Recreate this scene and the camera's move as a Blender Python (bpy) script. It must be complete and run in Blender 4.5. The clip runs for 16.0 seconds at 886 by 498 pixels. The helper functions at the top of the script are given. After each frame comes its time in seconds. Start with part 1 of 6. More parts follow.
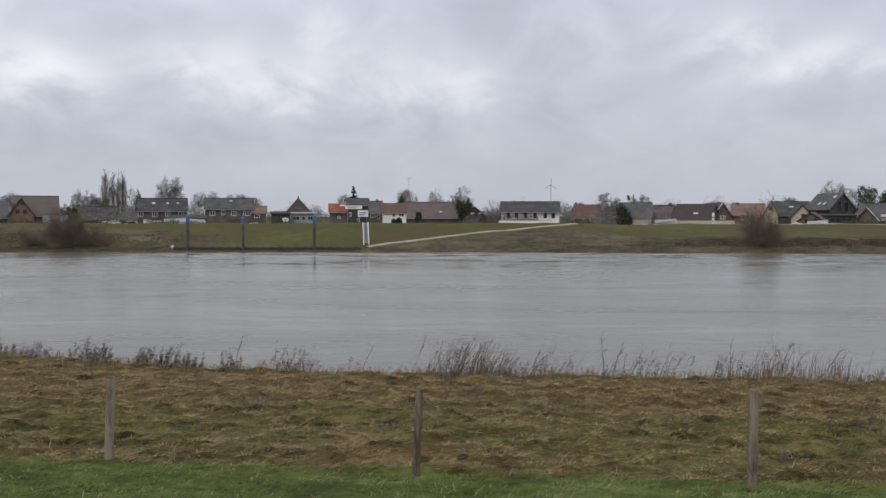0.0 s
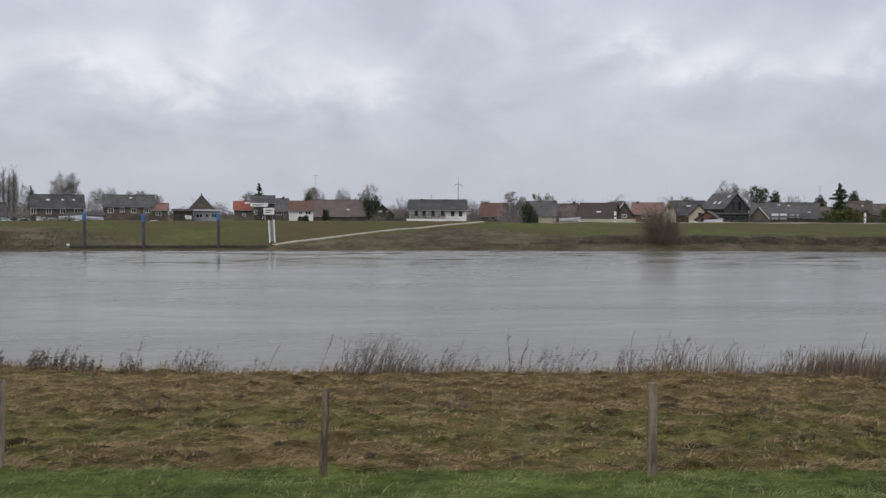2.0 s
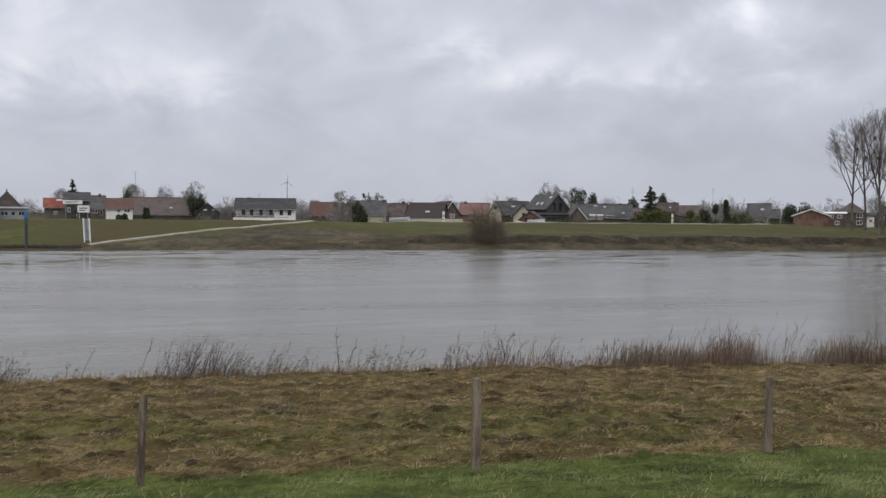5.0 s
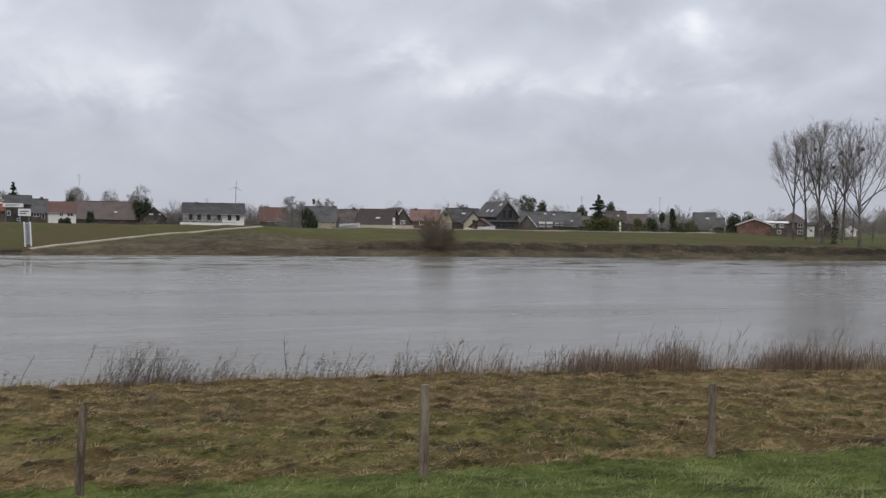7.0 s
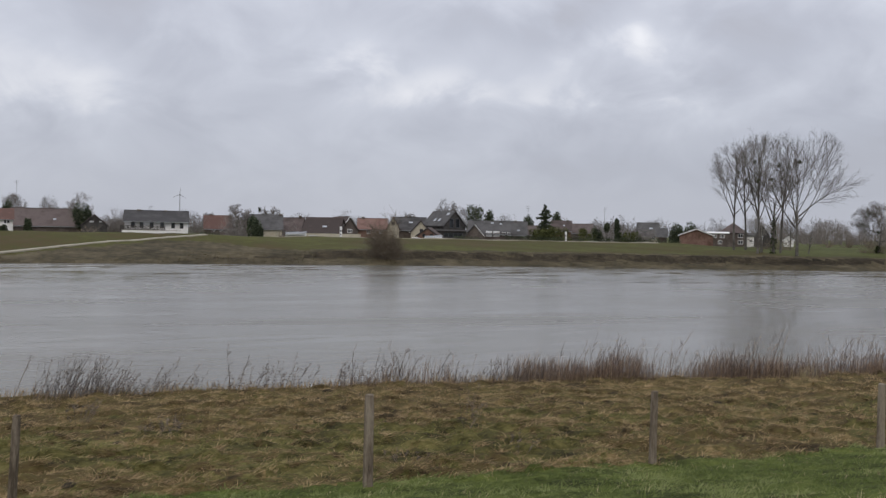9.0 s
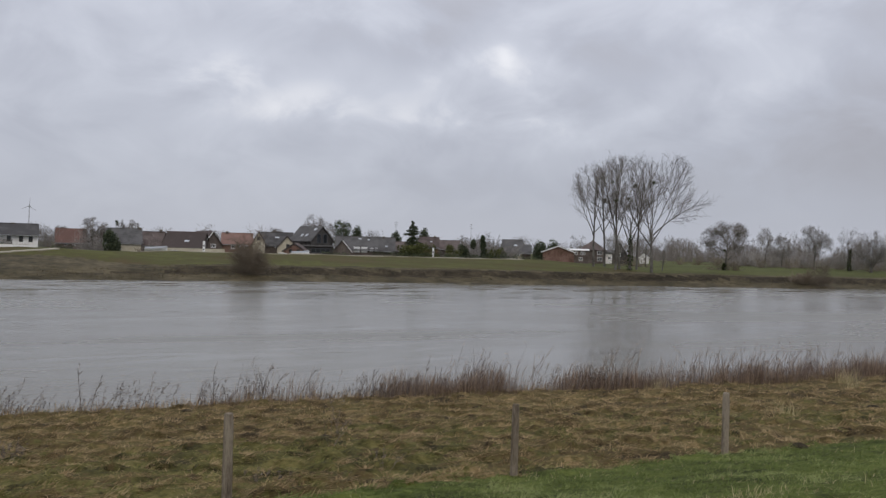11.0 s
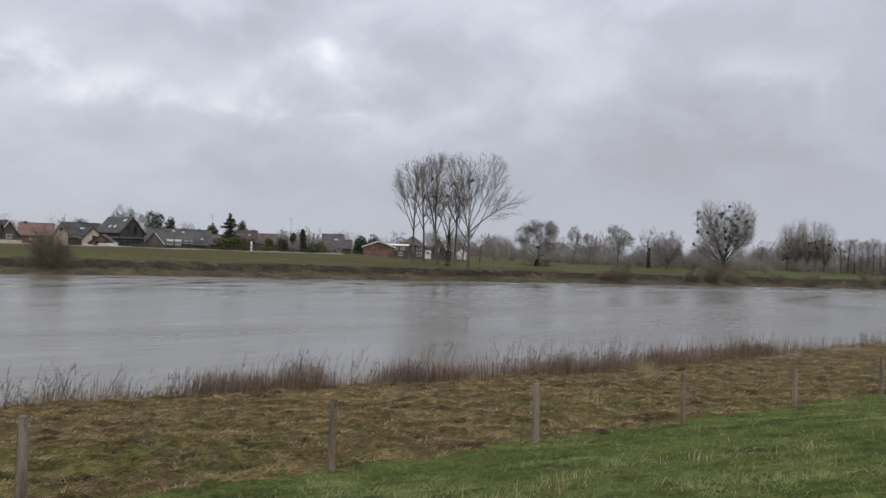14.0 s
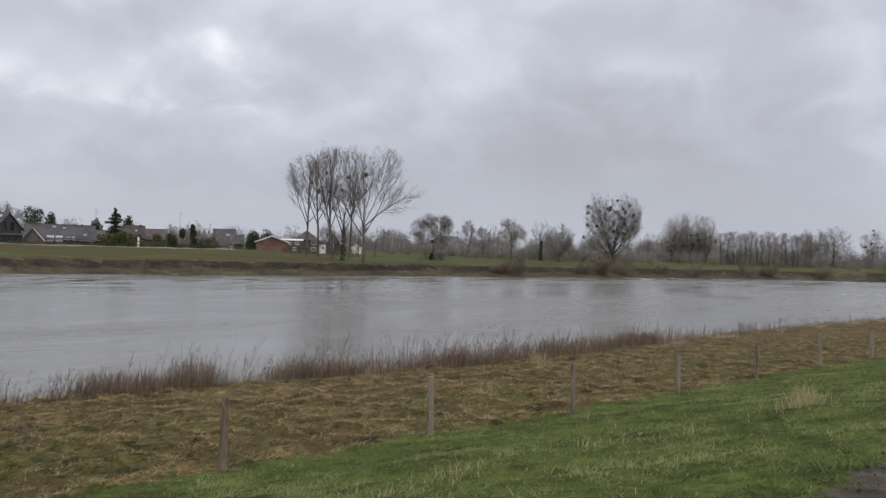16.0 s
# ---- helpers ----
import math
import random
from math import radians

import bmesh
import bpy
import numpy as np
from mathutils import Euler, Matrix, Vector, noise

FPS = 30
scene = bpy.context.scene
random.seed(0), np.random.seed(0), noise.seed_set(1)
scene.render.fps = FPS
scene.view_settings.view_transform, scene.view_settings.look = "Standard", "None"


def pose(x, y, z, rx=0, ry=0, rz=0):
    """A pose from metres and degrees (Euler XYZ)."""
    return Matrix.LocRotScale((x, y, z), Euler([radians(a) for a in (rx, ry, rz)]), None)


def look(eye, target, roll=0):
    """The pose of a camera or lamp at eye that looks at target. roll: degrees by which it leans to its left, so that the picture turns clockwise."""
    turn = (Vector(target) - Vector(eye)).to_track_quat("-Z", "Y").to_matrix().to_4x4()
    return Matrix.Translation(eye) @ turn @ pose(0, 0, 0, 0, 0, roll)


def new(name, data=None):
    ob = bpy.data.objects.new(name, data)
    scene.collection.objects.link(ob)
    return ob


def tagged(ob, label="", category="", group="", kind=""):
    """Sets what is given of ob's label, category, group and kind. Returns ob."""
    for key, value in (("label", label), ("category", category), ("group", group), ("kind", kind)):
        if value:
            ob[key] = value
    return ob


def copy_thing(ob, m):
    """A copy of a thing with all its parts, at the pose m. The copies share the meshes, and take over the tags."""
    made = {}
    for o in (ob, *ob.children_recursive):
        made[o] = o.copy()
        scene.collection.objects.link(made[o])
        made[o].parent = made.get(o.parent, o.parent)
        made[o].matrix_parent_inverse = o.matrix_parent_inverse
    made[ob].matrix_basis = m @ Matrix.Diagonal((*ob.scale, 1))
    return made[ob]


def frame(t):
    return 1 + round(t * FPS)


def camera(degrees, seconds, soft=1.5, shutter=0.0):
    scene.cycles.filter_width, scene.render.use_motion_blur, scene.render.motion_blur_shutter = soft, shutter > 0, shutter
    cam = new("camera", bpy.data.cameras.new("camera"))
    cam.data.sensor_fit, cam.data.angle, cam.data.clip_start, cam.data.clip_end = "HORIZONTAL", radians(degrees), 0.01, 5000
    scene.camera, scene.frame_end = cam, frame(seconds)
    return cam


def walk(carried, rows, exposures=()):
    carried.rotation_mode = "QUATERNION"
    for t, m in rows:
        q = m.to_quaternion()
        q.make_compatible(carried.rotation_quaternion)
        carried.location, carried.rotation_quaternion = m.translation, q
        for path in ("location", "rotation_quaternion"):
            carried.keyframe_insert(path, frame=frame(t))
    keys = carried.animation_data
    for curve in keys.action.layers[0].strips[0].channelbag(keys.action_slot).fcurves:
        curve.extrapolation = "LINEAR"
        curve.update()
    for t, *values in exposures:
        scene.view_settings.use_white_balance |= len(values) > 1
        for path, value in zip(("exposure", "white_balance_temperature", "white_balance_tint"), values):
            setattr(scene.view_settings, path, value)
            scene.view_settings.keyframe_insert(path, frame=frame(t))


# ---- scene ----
cam = camera(53.1, 16.0, soft=1.4)
# seconds, x, y, z, pitch, roll, yaw
PATH = [
    (0.0, 0.000, 0.000, 5.500, -2.120, 0.000, 0.000),
    (0.5, 0.009, -0.004, 5.501, -2.032, 0.002, -1.780),
    (1.0, 0.005, -0.005, 5.500, -2.037, -0.144, -3.502),
    (1.5, 0.007, -0.012, 5.502, -2.164, -0.151, -4.838),
    (2.0, 0.007, -0.004, 5.499, -2.241, -0.150, -5.952),
    (2.5, 0.016, -0.005, 5.498, -2.162, -0.098, -7.773),
    (3.0, 0.022, 0.007, 5.497, -2.395, -0.131, -9.653),
    (3.5, 0.027, 0.022, 5.495, -2.424, -0.112, -11.373),
    (4.0, 0.036, 0.014, 5.490, -2.254, -0.086, -12.901),
    (4.5, 0.050, 0.009, 5.495, -2.458, -0.252, -15.108),
    (4.7, 0.052, 0.010, 5.494, -2.380, -0.330, -15.900),
    (7.0, 0.076, 0.018, 5.485, -1.760, -0.891, -20.085),
    (7.5, 0.077, 0.009, 5.489, -1.564, -0.935, -20.672),
    (8.0, 0.084, 0.018, 5.486, -1.463, -1.012, -21.234),
    (8.2, 0.087, 0.016, 5.487, -1.480, -1.020, -21.560),
    (10.3, 0.134, 0.000, 5.489, 0.100, -1.310, -28.443),
    (10.5, 0.138, -0.006, 5.490, 0.238, -1.306, -29.400),
    (11.0, 0.149, 0.004, 5.479, 0.104, -1.491, -31.993),
    (11.5, 0.170, 0.010, 5.479, 0.046, -1.458, -33.872),
    (12.0, 0.161, 0.011, 5.482, -0.040, -1.899, -35.938),
    (12.5, 0.164, 0.012, 5.477, -0.360, -1.843, -37.756),
    (13.0, 0.179, 0.023, 5.478, -0.134, -2.145, -39.844),
    (13.5, 0.171, 0.018, 5.477, 0.129, -2.322, -41.515),
    (14.0, 0.178, 0.026, 5.470, 0.125, -2.095, -43.559),
    (14.5, 0.175, 0.028, 5.470, 0.045, -1.876, -45.070),
    (15.0, 0.177, 0.020, 5.471, 0.148, -1.949, -46.588),
    (15.5, 0.177, 0.005, 5.471, 0.301, -1.848, -48.215),
    (16.0, 0.181, -0.007, 5.473, -0.026, -1.679, -50.324),
]
walk(cam, [(t, pose(x, y, z, 90 + p, r, yw)) for t, x, y, z, p, r, yw in PATH],
     [(t, stops, 6760, 10) for t, stops in ((0.0, 0.07), (7.0, 0.06), (8.0, 0.05), (10.3, -0.03), (12.2, -0.02), (13.2, 0.05), (16.0, 0.10))])

# ---- node helpers ----


class Nodes:
    """Short spelling for a node tree."""

    def __init__(self, tree):
        self.tree = tree

    def add(self, kind, ins=None, **props):
        nd = self.tree.nodes.new(kind)
        if "operation" in props:
            nd.operation = props["operation"]
        if "use_clamp" in props:
            nd.use_clamp = props["use_clamp"]
        if "data_type" in props:
            nd.data_type, nd.blend_type = props["data_type"], props["blend_type"]
        if "sky_type" in props:
            nd.sky_type, nd.sun_disc = props["sky_type"], False
            nd.sun_elevation, nd.sun_rotation = props["sun_elevation"], props["sun_rotation"]
        for k, v in (ins or {}).items():
            sock = nd.inputs[k]
            if isinstance(v, bpy.types.NodeSocket):
                self.tree.links.new(v, sock)
            else:
                sock.default_value = v
        return nd

    def math(self, op, a, b=0.0, c=0.0, clamp=False):
        return self.add("ShaderNodeMath", {0: a, 1: b, 2: c}, operation=op, use_clamp=clamp).outputs[0]

    def noise(self, vec, scale, detail=4.0, rough=0.55, distort=0.0):
        return self.add("ShaderNodeTexNoise", {"Vector": vec, "Scale": scale, "Detail": detail, "Roughness": rough,
                                               "Distortion": distort}).outputs[0]

    def ramp(self, fac, stops):
        nd = self.add("ShaderNodeValToRGB", {"Fac": fac})
        el = nd.color_ramp.elements
        while len(el) < len(stops):
            el.new(0.5)
        for e, (p, c) in zip(el, stops):
            e.position, e.color = p, (*c, 1)
        return nd.outputs[0]

    def mix(self, fac, a, b, blend="MIX"):
        nd = self.add("ShaderNodeMix", data_type="RGBA", blend_type=blend)
        for i, v in ((0, fac), (6, a), (7, b)):
            if isinstance(v, bpy.types.NodeSocket):
                self.tree.links.new(v, nd.inputs[i])
            else:
                nd.inputs[i].default_value = v if i == 0 else (*v, 1)
        return nd.outputs[2]

    def scaled(self, vec, sx, sy, sz):
        return self.add("ShaderNodeMapping", {"Vector": vec, "Scale": (sx, sy, sz)}).outputs[0]


# ---- sky and sun: a broken grey overcast, brighter where the cloud is thin ----
SUN_AZ, SUN_EL = 205.0, 38.0
world = bpy.data.worlds.new("overcast_sky")
scene.world = world
world.use_nodes = True
w = Nodes(world.node_tree)
world.node_tree.nodes.clear()
sky = w.add("ShaderNodeTexSky", sky_type="NISHITA", sun_elevation=radians(SUN_EL), sun_rotation=radians(SUN_AZ))
way = w.add("ShaderNodeTexCoord").outputs["Generated"]
xyz = w.add("ShaderNodeSeparateXYZ", {0: way})
up = w.math("MAXIMUM", xyz.outputs[2], 0.0)
flat = w.math("ADD", up, 0.55)
deck = w.add("ShaderNodeCombineXYZ", {0: w.math("DIVIDE", xyz.outputs[0], flat), 1: w.math("DIVIDE", xyz.outputs[1], flat), 2: 0.35}).outputs[0]
big = w.noise(deck, 2.3, 3.0, 0.5, 0.4)
fine = w.noise(deck, 6.5, 7.0, 0.52, 0.5)
cloud = w.math("ADD", w.math("MULTIPLY", big, 0.48), w.math("MULTIPLY", fine, 0.52))
calm = w.add("ShaderNodeMapRange", {"Value": up, "From Min": 0.03, "From Max": 0.16, "To Min": 0.25, "To Max": 1.0}).outputs[0]
cloud = w.math("ADD", w.math("MULTIPLY", w.math("SUBTRACT", cloud, 0.5), w.math("MULTIPLY", calm, 0.88)), 0.497)
# thick and thin places of the cloud, with ragged edges: compass turn, height, half widths (degrees), how bright
turn = w.math("MULTIPLY", w.math("ARCTAN2", xyz.outputs[0], xyz.outputs[1]), 180 / math.pi)
rise = w.math("MULTIPLY", w.math("ARCSINE", xyz.outputs[2]), 180 / math.pi)
rag = w.noise(deck, 4.2, 6.0, 0.55, 0.3)
turn = w.math("ADD", turn, w.math("MULTIPLY", w.math("SUBTRACT", rag, 0.5), 11.0))
rise = w.math("ADD", rise, w.math("MULTIPLY", w.math("SUBTRACT", fine, 0.5), 6.0))
for az, el, wa, we, amount in ((35.8, 12.0, 3.0, 1.5, 0.27), (37.0, 10.4, 4.0, 1.5, 0.10), (30.5, 9.2, 4.0, 1.3, 0.09), (29.5, 13.2, 4.5, 1.6, -0.13), (44.5, 12.3, 4.5, 1.8, -0.10), (52.5, 11.2, 3.5, 1.6, 0.05), (63.0, 12.0, 3.0, 1.4, 0.08), (62.0, 14.8, 6.0, 1.5, -0.12), (69.0, 13.6, 4.0, 1.4, -0.07), (65.0, 5.5, 14.0, 4.5, -0.125), (22.7, 9.2, 2.6, 1.2, 0.10), (17.0, 11.6, 2.4, 1.2, 0.09), (11.5, 9.2, 4.0, 1.4, -0.04), (4.5, 10.8, 5.0, 1.5, -0.05), (-4.0, 8.8, 8.0, 2.6, 0.16), (-13.5, 9.0, 4.5, 2.0, 0.18), (-19.4, 10.2, 3.0, 1.5, -0.04), (-24.5, 8.6, 4.0, 2.0, 0.22), (-6.0, 13.0, 9.0, 2.5, 0.07), (38.0, 3.5, 14.0, 3.5, -0.05)):
    p = w.math("POWER", w.math("ABSOLUTE", w.math("DIVIDE", w.math("SUBTRACT", turn, az), wa)), 2.0)
    q = w.math("POWER", w.math("ABSOLUTE", w.math("DIVIDE", w.math("SUBTRACT", rise, el), we)), 2.0)
    lump = w.math("EXPONENT", w.math("MULTIPLY", w.math("ADD", p, q), -1.0))
    cloud = w.math("ADD", cloud, w.math("MULTIPLY", lump, amount))
tone = w.ramp(cloud, [(0.28, (0.380, 0.400, 0.470)), (0.44, (0.444, 0.482, 0.580)), (0.56, (0.535, 0.580, 0.686)), (0.76, (0.82, 0.855, 0.93))])
# an overcast sky is about twice as bright overhead as at its foot
lift = w.math("ADD", w.math("MULTIPLY", w.math("POWER", up, 1.3), 1.3), 0.98)
tone = w.mix(1.0, tone, w.add("ShaderNodeCombineXYZ", {0: w.math("MULTIPLY", lift, 1.012), 1: lift, 2: w.math("MULTIPLY", lift, 0.993)}).outputs[0], "MULTIPLY")
bg_cloud = w.add("ShaderNodeBackground", {"Color": tone, "Strength": 1.0})
bg_clear = w.add("ShaderNodeBackground", {"Color": sky.outputs[0], "Strength": 0.06})
both = w.add("ShaderNodeMixShader", {0: 0.94, 1: bg_clear.outputs[0], 2: bg_cloud.outputs[0]})
w.add("ShaderNodeOutputWorld", {"Surface": both.outputs[0]})

sun = new("sun", bpy.data.lights.new("sun", "SUN"))
sun.data.energy, sun.data.angle, sun.data.color = 0.7, radians(30), (1.0, 0.91, 0.79)
sun.matrix_world = look((60, 80, 90), (60 - math.sin(radians(SUN_AZ)), 80 - math.cos(radians(SUN_AZ)), 90 - math.tan(radians(SUN_EL))))

# ---- materials ----
MATS = {}


def surface(name, stops, scale=1.0, rough=0.85, bump=0.3, bump_scale=8.0, fine_scale=None, metal=0.0, spec=0.06, stretch=(1, 1, 1), island=0.0, thing=0.0, leaf=0.0):
    """A two-scale mottled surface. stops: colours from the dark to the light end; island and thing vary the tone from piece to piece;
    leaf is the share of light that passes through."""
    m = bpy.data.materials.new(name)
    m.use_nodes = True
    n = Nodes(m.node_tree)
    b = m.node_tree.nodes["Principled BSDF"]
    pos = n.scaled(n.add("ShaderNodeNewGeometry").outputs["Position"], *stretch)
    coarse = n.noise(pos, scale, 4.0)
    small = n.noise(pos, fine_scale or scale * 7.0, 5.0, 0.65)
    fac = n.math("ADD", n.math("MULTIPLY", coarse, 0.55), n.math("MULTIPLY", small, 0.45))
    if island:
        rnd = n.add("ShaderNodeNewGeometry").outputs["Random Per Island"]
        fac = n.math("ADD", fac, n.math("MULTIPLY", n.math("SUBTRACT", rnd, 0.5), island))
    if thing:
        rnd = n.add("ShaderNodeObjectInfo").outputs["Random"]
        fac = n.math("ADD", fac, n.math("MULTIPLY", n.math("SUBTRACT", rnd, 0.5), thing))
    lo, hi = 0.39, 0.61
    steps = [(lo + (hi - lo) * i / max(1, len(stops) - 1), c) for i, c in enumerate(stops)]
    tint = n.ramp(fac, steps)
    m.node_tree.links.new(tint, b.inputs["Base Color"])
    if leaf:
        thru = n.add("ShaderNodeBsdfTranslucent", {"Color": tint})
        mixed = n.add("ShaderNodeMixShader", {0: leaf, 1: b.outputs[0], 2: thru.outputs[0]})
        m.node_tree.links.new(mixed.outputs[0], m.node_tree.nodes["Material Output"].inputs["Surface"])
    b.inputs["Roughness"].default_value, b.inputs["Metallic"].default_value = rough, metal
    b.inputs["Specular IOR Level"].default_value = spec
    if bump:
        bmp = n.add("ShaderNodeBump", {"Strength": bump, "Distance": 0.05, "Height": n.noise(pos, bump_scale, 4.0, 0.6)})
        m.node_tree.links.new(bmp.outputs[0], b.inputs["Normal"])
    MATS[name] = m
    return m


# ground
surface("lush_grass_soil", [(0.034, 0.042, 0.011), (0.074, 0.090, 0.021), (0.125, 0.145, 0.036)], 1.3, bump=1.0, bump_scale=14, fine_scale=8.0)
# meadow soil is darkened to stand in for shade between the tussocks
surface("rough_meadow", [(0.032, 0.023, 0.011), (0.088, 0.062, 0.027), (0.095, 0.078, 0.029), (0.225, 0.158, 0.073)], 1.6, bump=1.0, bump_scale=12, fine_scale=11.0, stretch=(0.8, 1, 1))
surface("far_grass", [(0.080, 0.060, 0.028), (0.068, 0.066, 0.022), (0.092, 0.094, 0.028)], 0.055, bump=0.5, bump_scale=2, fine_scale=0.6)
surface("far_meadow", [(0.056, 0.058, 0.021), (0.076, 0.083, 0.027), (0.096, 0.098, 0.037)], 0.06, bump=0.4, bump_scale=2, fine_scale=0.9)
surface("bank_scrub", [(0.042, 0.036, 0.022), (0.076, 0.063, 0.038), (0.125, 0.103, 0.063)], 0.16, bump=1.0, bump_scale=2, fine_scale=0.9)
surface("river_mud", [(0.03, 0.025, 0.02), (0.06, 0.05, 0.038)], 0.3)
surface("gravel", [(0.052, 0.043, 0.031), (0.095, 0.080, 0.060), (0.17, 0.148, 0.116)], 3.0, bump=1.0, bump_scale=40, fine_scale=60)
surface("bank_soil", [(0.018, 0.015, 0.010), (0.042, 0.034, 0.022), (0.075, 0.06, 0.038)], 0.35, bump=1.0, bump_scale=2, fine_scale=2.2)
surface("twig_dark", [(0.135, 0.121, 0.109), (0.22, 0.198, 0.18)], 0.4, bump=0, thing=0.2)
surface("meadow_sward", [(0.026, 0.021, 0.009), (0.082, 0.074, 0.024), (0.15, 0.127, 0.047)], 1.6, bump=1.0, bump_scale=12, fine_scale=11.0)
surface("village_soil", [(0.05, 0.055, 0.03), (0.09, 0.09, 0.05)], 0.1)
surface("concrete", [(0.27, 0.245, 0.19), (0.37, 0.34, 0.27)], 0.5, bump=0.2)
# plants
surface("grass_blade", [(0.073, 0.095, 0.028), (0.155, 0.191, 0.056), (0.298, 0.324, 0.136)], 0.7, rough=0.7, bump=0, island=0.10, leaf=0.45, fine_scale=7.0)
surface("straw_blade", [(0.157, 0.107, 0.053), (0.331, 0.234, 0.121), (0.502, 0.374, 0.214)], 2.0, rough=0.75, bump=0, island=0.20, fine_scale=10.0, leaf=0.45)
surface("far_blade", [(0.04, 0.05, 0.014), (0.075, 0.085, 0.022), (0.13, 0.12, 0.045)], 0.15, rough=0.8, bump=0, island=0.4, leaf=0.45)
surface("pale_straw", [(0.36, 0.30, 0.16), (0.54, 0.46, 0.27)], 0.9, rough=0.75, bump=0, island=0.3, leaf=0.45)
surface("dead_weed", [(0.08, 0.067, 0.060), (0.155, 0.13, 0.113), (0.27, 0.22, 0.175)], 1.2, rough=0.85, bump=0, island=0.3, leaf=0.3)
surface("red_weed", [(0.125, 0.088, 0.068), (0.22, 0.158, 0.120), (0.34, 0.25, 0.175)], 1.2, rough=0.85, bump=0, island=0.3, leaf=0.4)
surface("meadow_blade", [(0.086, 0.088, 0.026), (0.177, 0.173, 0.051), (0.3, 0.273, 0.107)], 0.9, rough=0.7, bump=0, island=0.20, leaf=0.45, fine_scale=8.0)
surface("olive_blade", [(0.070, 0.060, 0.028), (0.105, 0.090, 0.042), (0.15, 0.125, 0.062)], 0.15, rough=0.8, bump=0, island=0.2, leaf=0.45)
surface("bramble", [(0.066, 0.052, 0.036), (0.105, 0.083, 0.056), (0.155, 0.122, 0.082)], 0.2, rough=0.85, bump=0, island=0.2, leaf=0.45)
surface("bark", [(0.065, 0.060, 0.053), (0.115, 0.106, 0.094), (0.17, 0.16, 0.14)], 0.8, bump=0.5)
surface("pale_bark", [(0.07, 0.068, 0.06), (0.13, 0.128, 0.115), (0.20, 0.20, 0.18)], 0.8, bump=0.5)
# these twig colours are lightened to carry the haze of distance
surface("twig", [(0.189, 0.174, 0.16), (0.287, 0.267, 0.246)], 0.4, bump=0, thing=0.2)
surface("bush_twig", [(0.144, 0.122, 0.095), (0.234, 0.194, 0.149)], 0.4, bump=0, thing=0.2)
surface("pale_twig", [(0.203, 0.181, 0.162), (0.312, 0.281, 0.254)], 0.4, bump=0, thing=0.2)
# greens lifted above their own tone, in place of haze over the village
surface("evergreen", [(0.044, 0.057, 0.039), (0.078, 0.094, 0.057), (0.117, 0.135, 0.081)], 0.8, bump=0, island=0.4, leaf=0.35)
surface("ivy", [(0.03, 0.038, 0.018), (0.06, 0.074, 0.032)], 0.8, bump=0, island=0.4, leaf=0.3)
surface("hedge_leaf", [(0.052, 0.06, 0.023), (0.101, 0.113, 0.041), (0.144, 0.149, 0.06)], 0.5, bump=0, island=0.4, leaf=0.3)
surface("mistletoe_leaf", [(0.03, 0.038, 0.018), (0.06, 0.07, 0.03)], 0.8, bump=0, island=0.3, leaf=0.3)
# timber, masonry, roofs
surface("weathered_post", [(0.10, 0.078, 0.058), (0.20, 0.162, 0.124), (0.32, 0.27, 0.21)], 2.0, bump=0.6, bump_scale=30, stretch=(4, 4, 0.6), thing=0.25)
surface("brown_brick", [(0.085, 0.07, 0.062), (0.125, 0.104, 0.092), (0.17, 0.143, 0.127)], 0.5, bump=0.2, thing=0.15)
surface("orange_brick", [(0.117, 0.071, 0.053), (0.181, 0.111, 0.088), (0.245, 0.16, 0.128)], 0.5, bump=0.2)
surface("white_render", [(0.76, 0.75, 0.73), (0.86, 0.85, 0.83)], 0.5, bump=0.1)
surface("cream_render", [(0.42, 0.38, 0.29), (0.55, 0.51, 0.41)], 0.5, bump=0.1)
surface("grey_panel", [(0.24, 0.25, 0.26), (0.33, 0.34, 0.35)], 0.4, bump=0.1)
surface("dark_boards", [(0.048, 0.045, 0.043), (0.095, 0.09, 0.085)], 1.0, bump=0.3)
surface("slate_roof", [(0.047, 0.044, 0.043), (0.074, 0.071, 0.068), (0.102, 0.098, 0.095)], 0.5, rough=0.7, bump=0.4, bump_scale=3, thing=0.25, spec=0.18)
surface("brown_roof", [(0.058, 0.045, 0.04), (0.09, 0.069, 0.062), (0.125, 0.098, 0.089)], 0.5, rough=0.75, bump=0.4, bump_scale=3, thing=0.3, spec=0.18)
surface("rust_roof", [(0.115, 0.066, 0.053), (0.16, 0.092, 0.074), (0.2, 0.122, 0.1)], 0.5, rough=0.8, bump=0.4, bump_scale=3, thing=0.25, spec=0.18)
surface("red_roof", [(0.17, 0.06, 0.042), (0.25, 0.088, 0.062), (0.30, 0.12, 0.09)], 0.5, rough=0.8, bump=0.4, bump_scale=3)
surface("white_paint", [(0.70, 0.70, 0.70), (0.82, 0.82, 0.81)], 1.0, rough=0.45, bump=0, spec=0.4)
surface("grey_metal", [(0.30, 0.31, 0.32), (0.42, 0.43, 0.44)], 1.0, rough=0.5, bump=0, metal=0.4, spec=0.4)
surface("dark_steel", [(0.045, 0.05, 0.06), (0.09, 0.095, 0.105)], 1.0, rough=0.6, bump=0.1, metal=0.2, spec=0.4)
surface("blue_paint", [(0.045, 0.115, 0.26), (0.08, 0.18, 0.36)], 1.0, rough=0.6, bump=0, spec=0.3)
surface("rubber", [(0.015, 0.015, 0.015), (0.03, 0.03, 0.03)], 2.0, bump=0)
surface("red_car_paint", [(0.25, 0.03, 0.03), (0.3, 0.05, 0.045)], 1.0, rough=0.3, bump=0, spec=0.4)
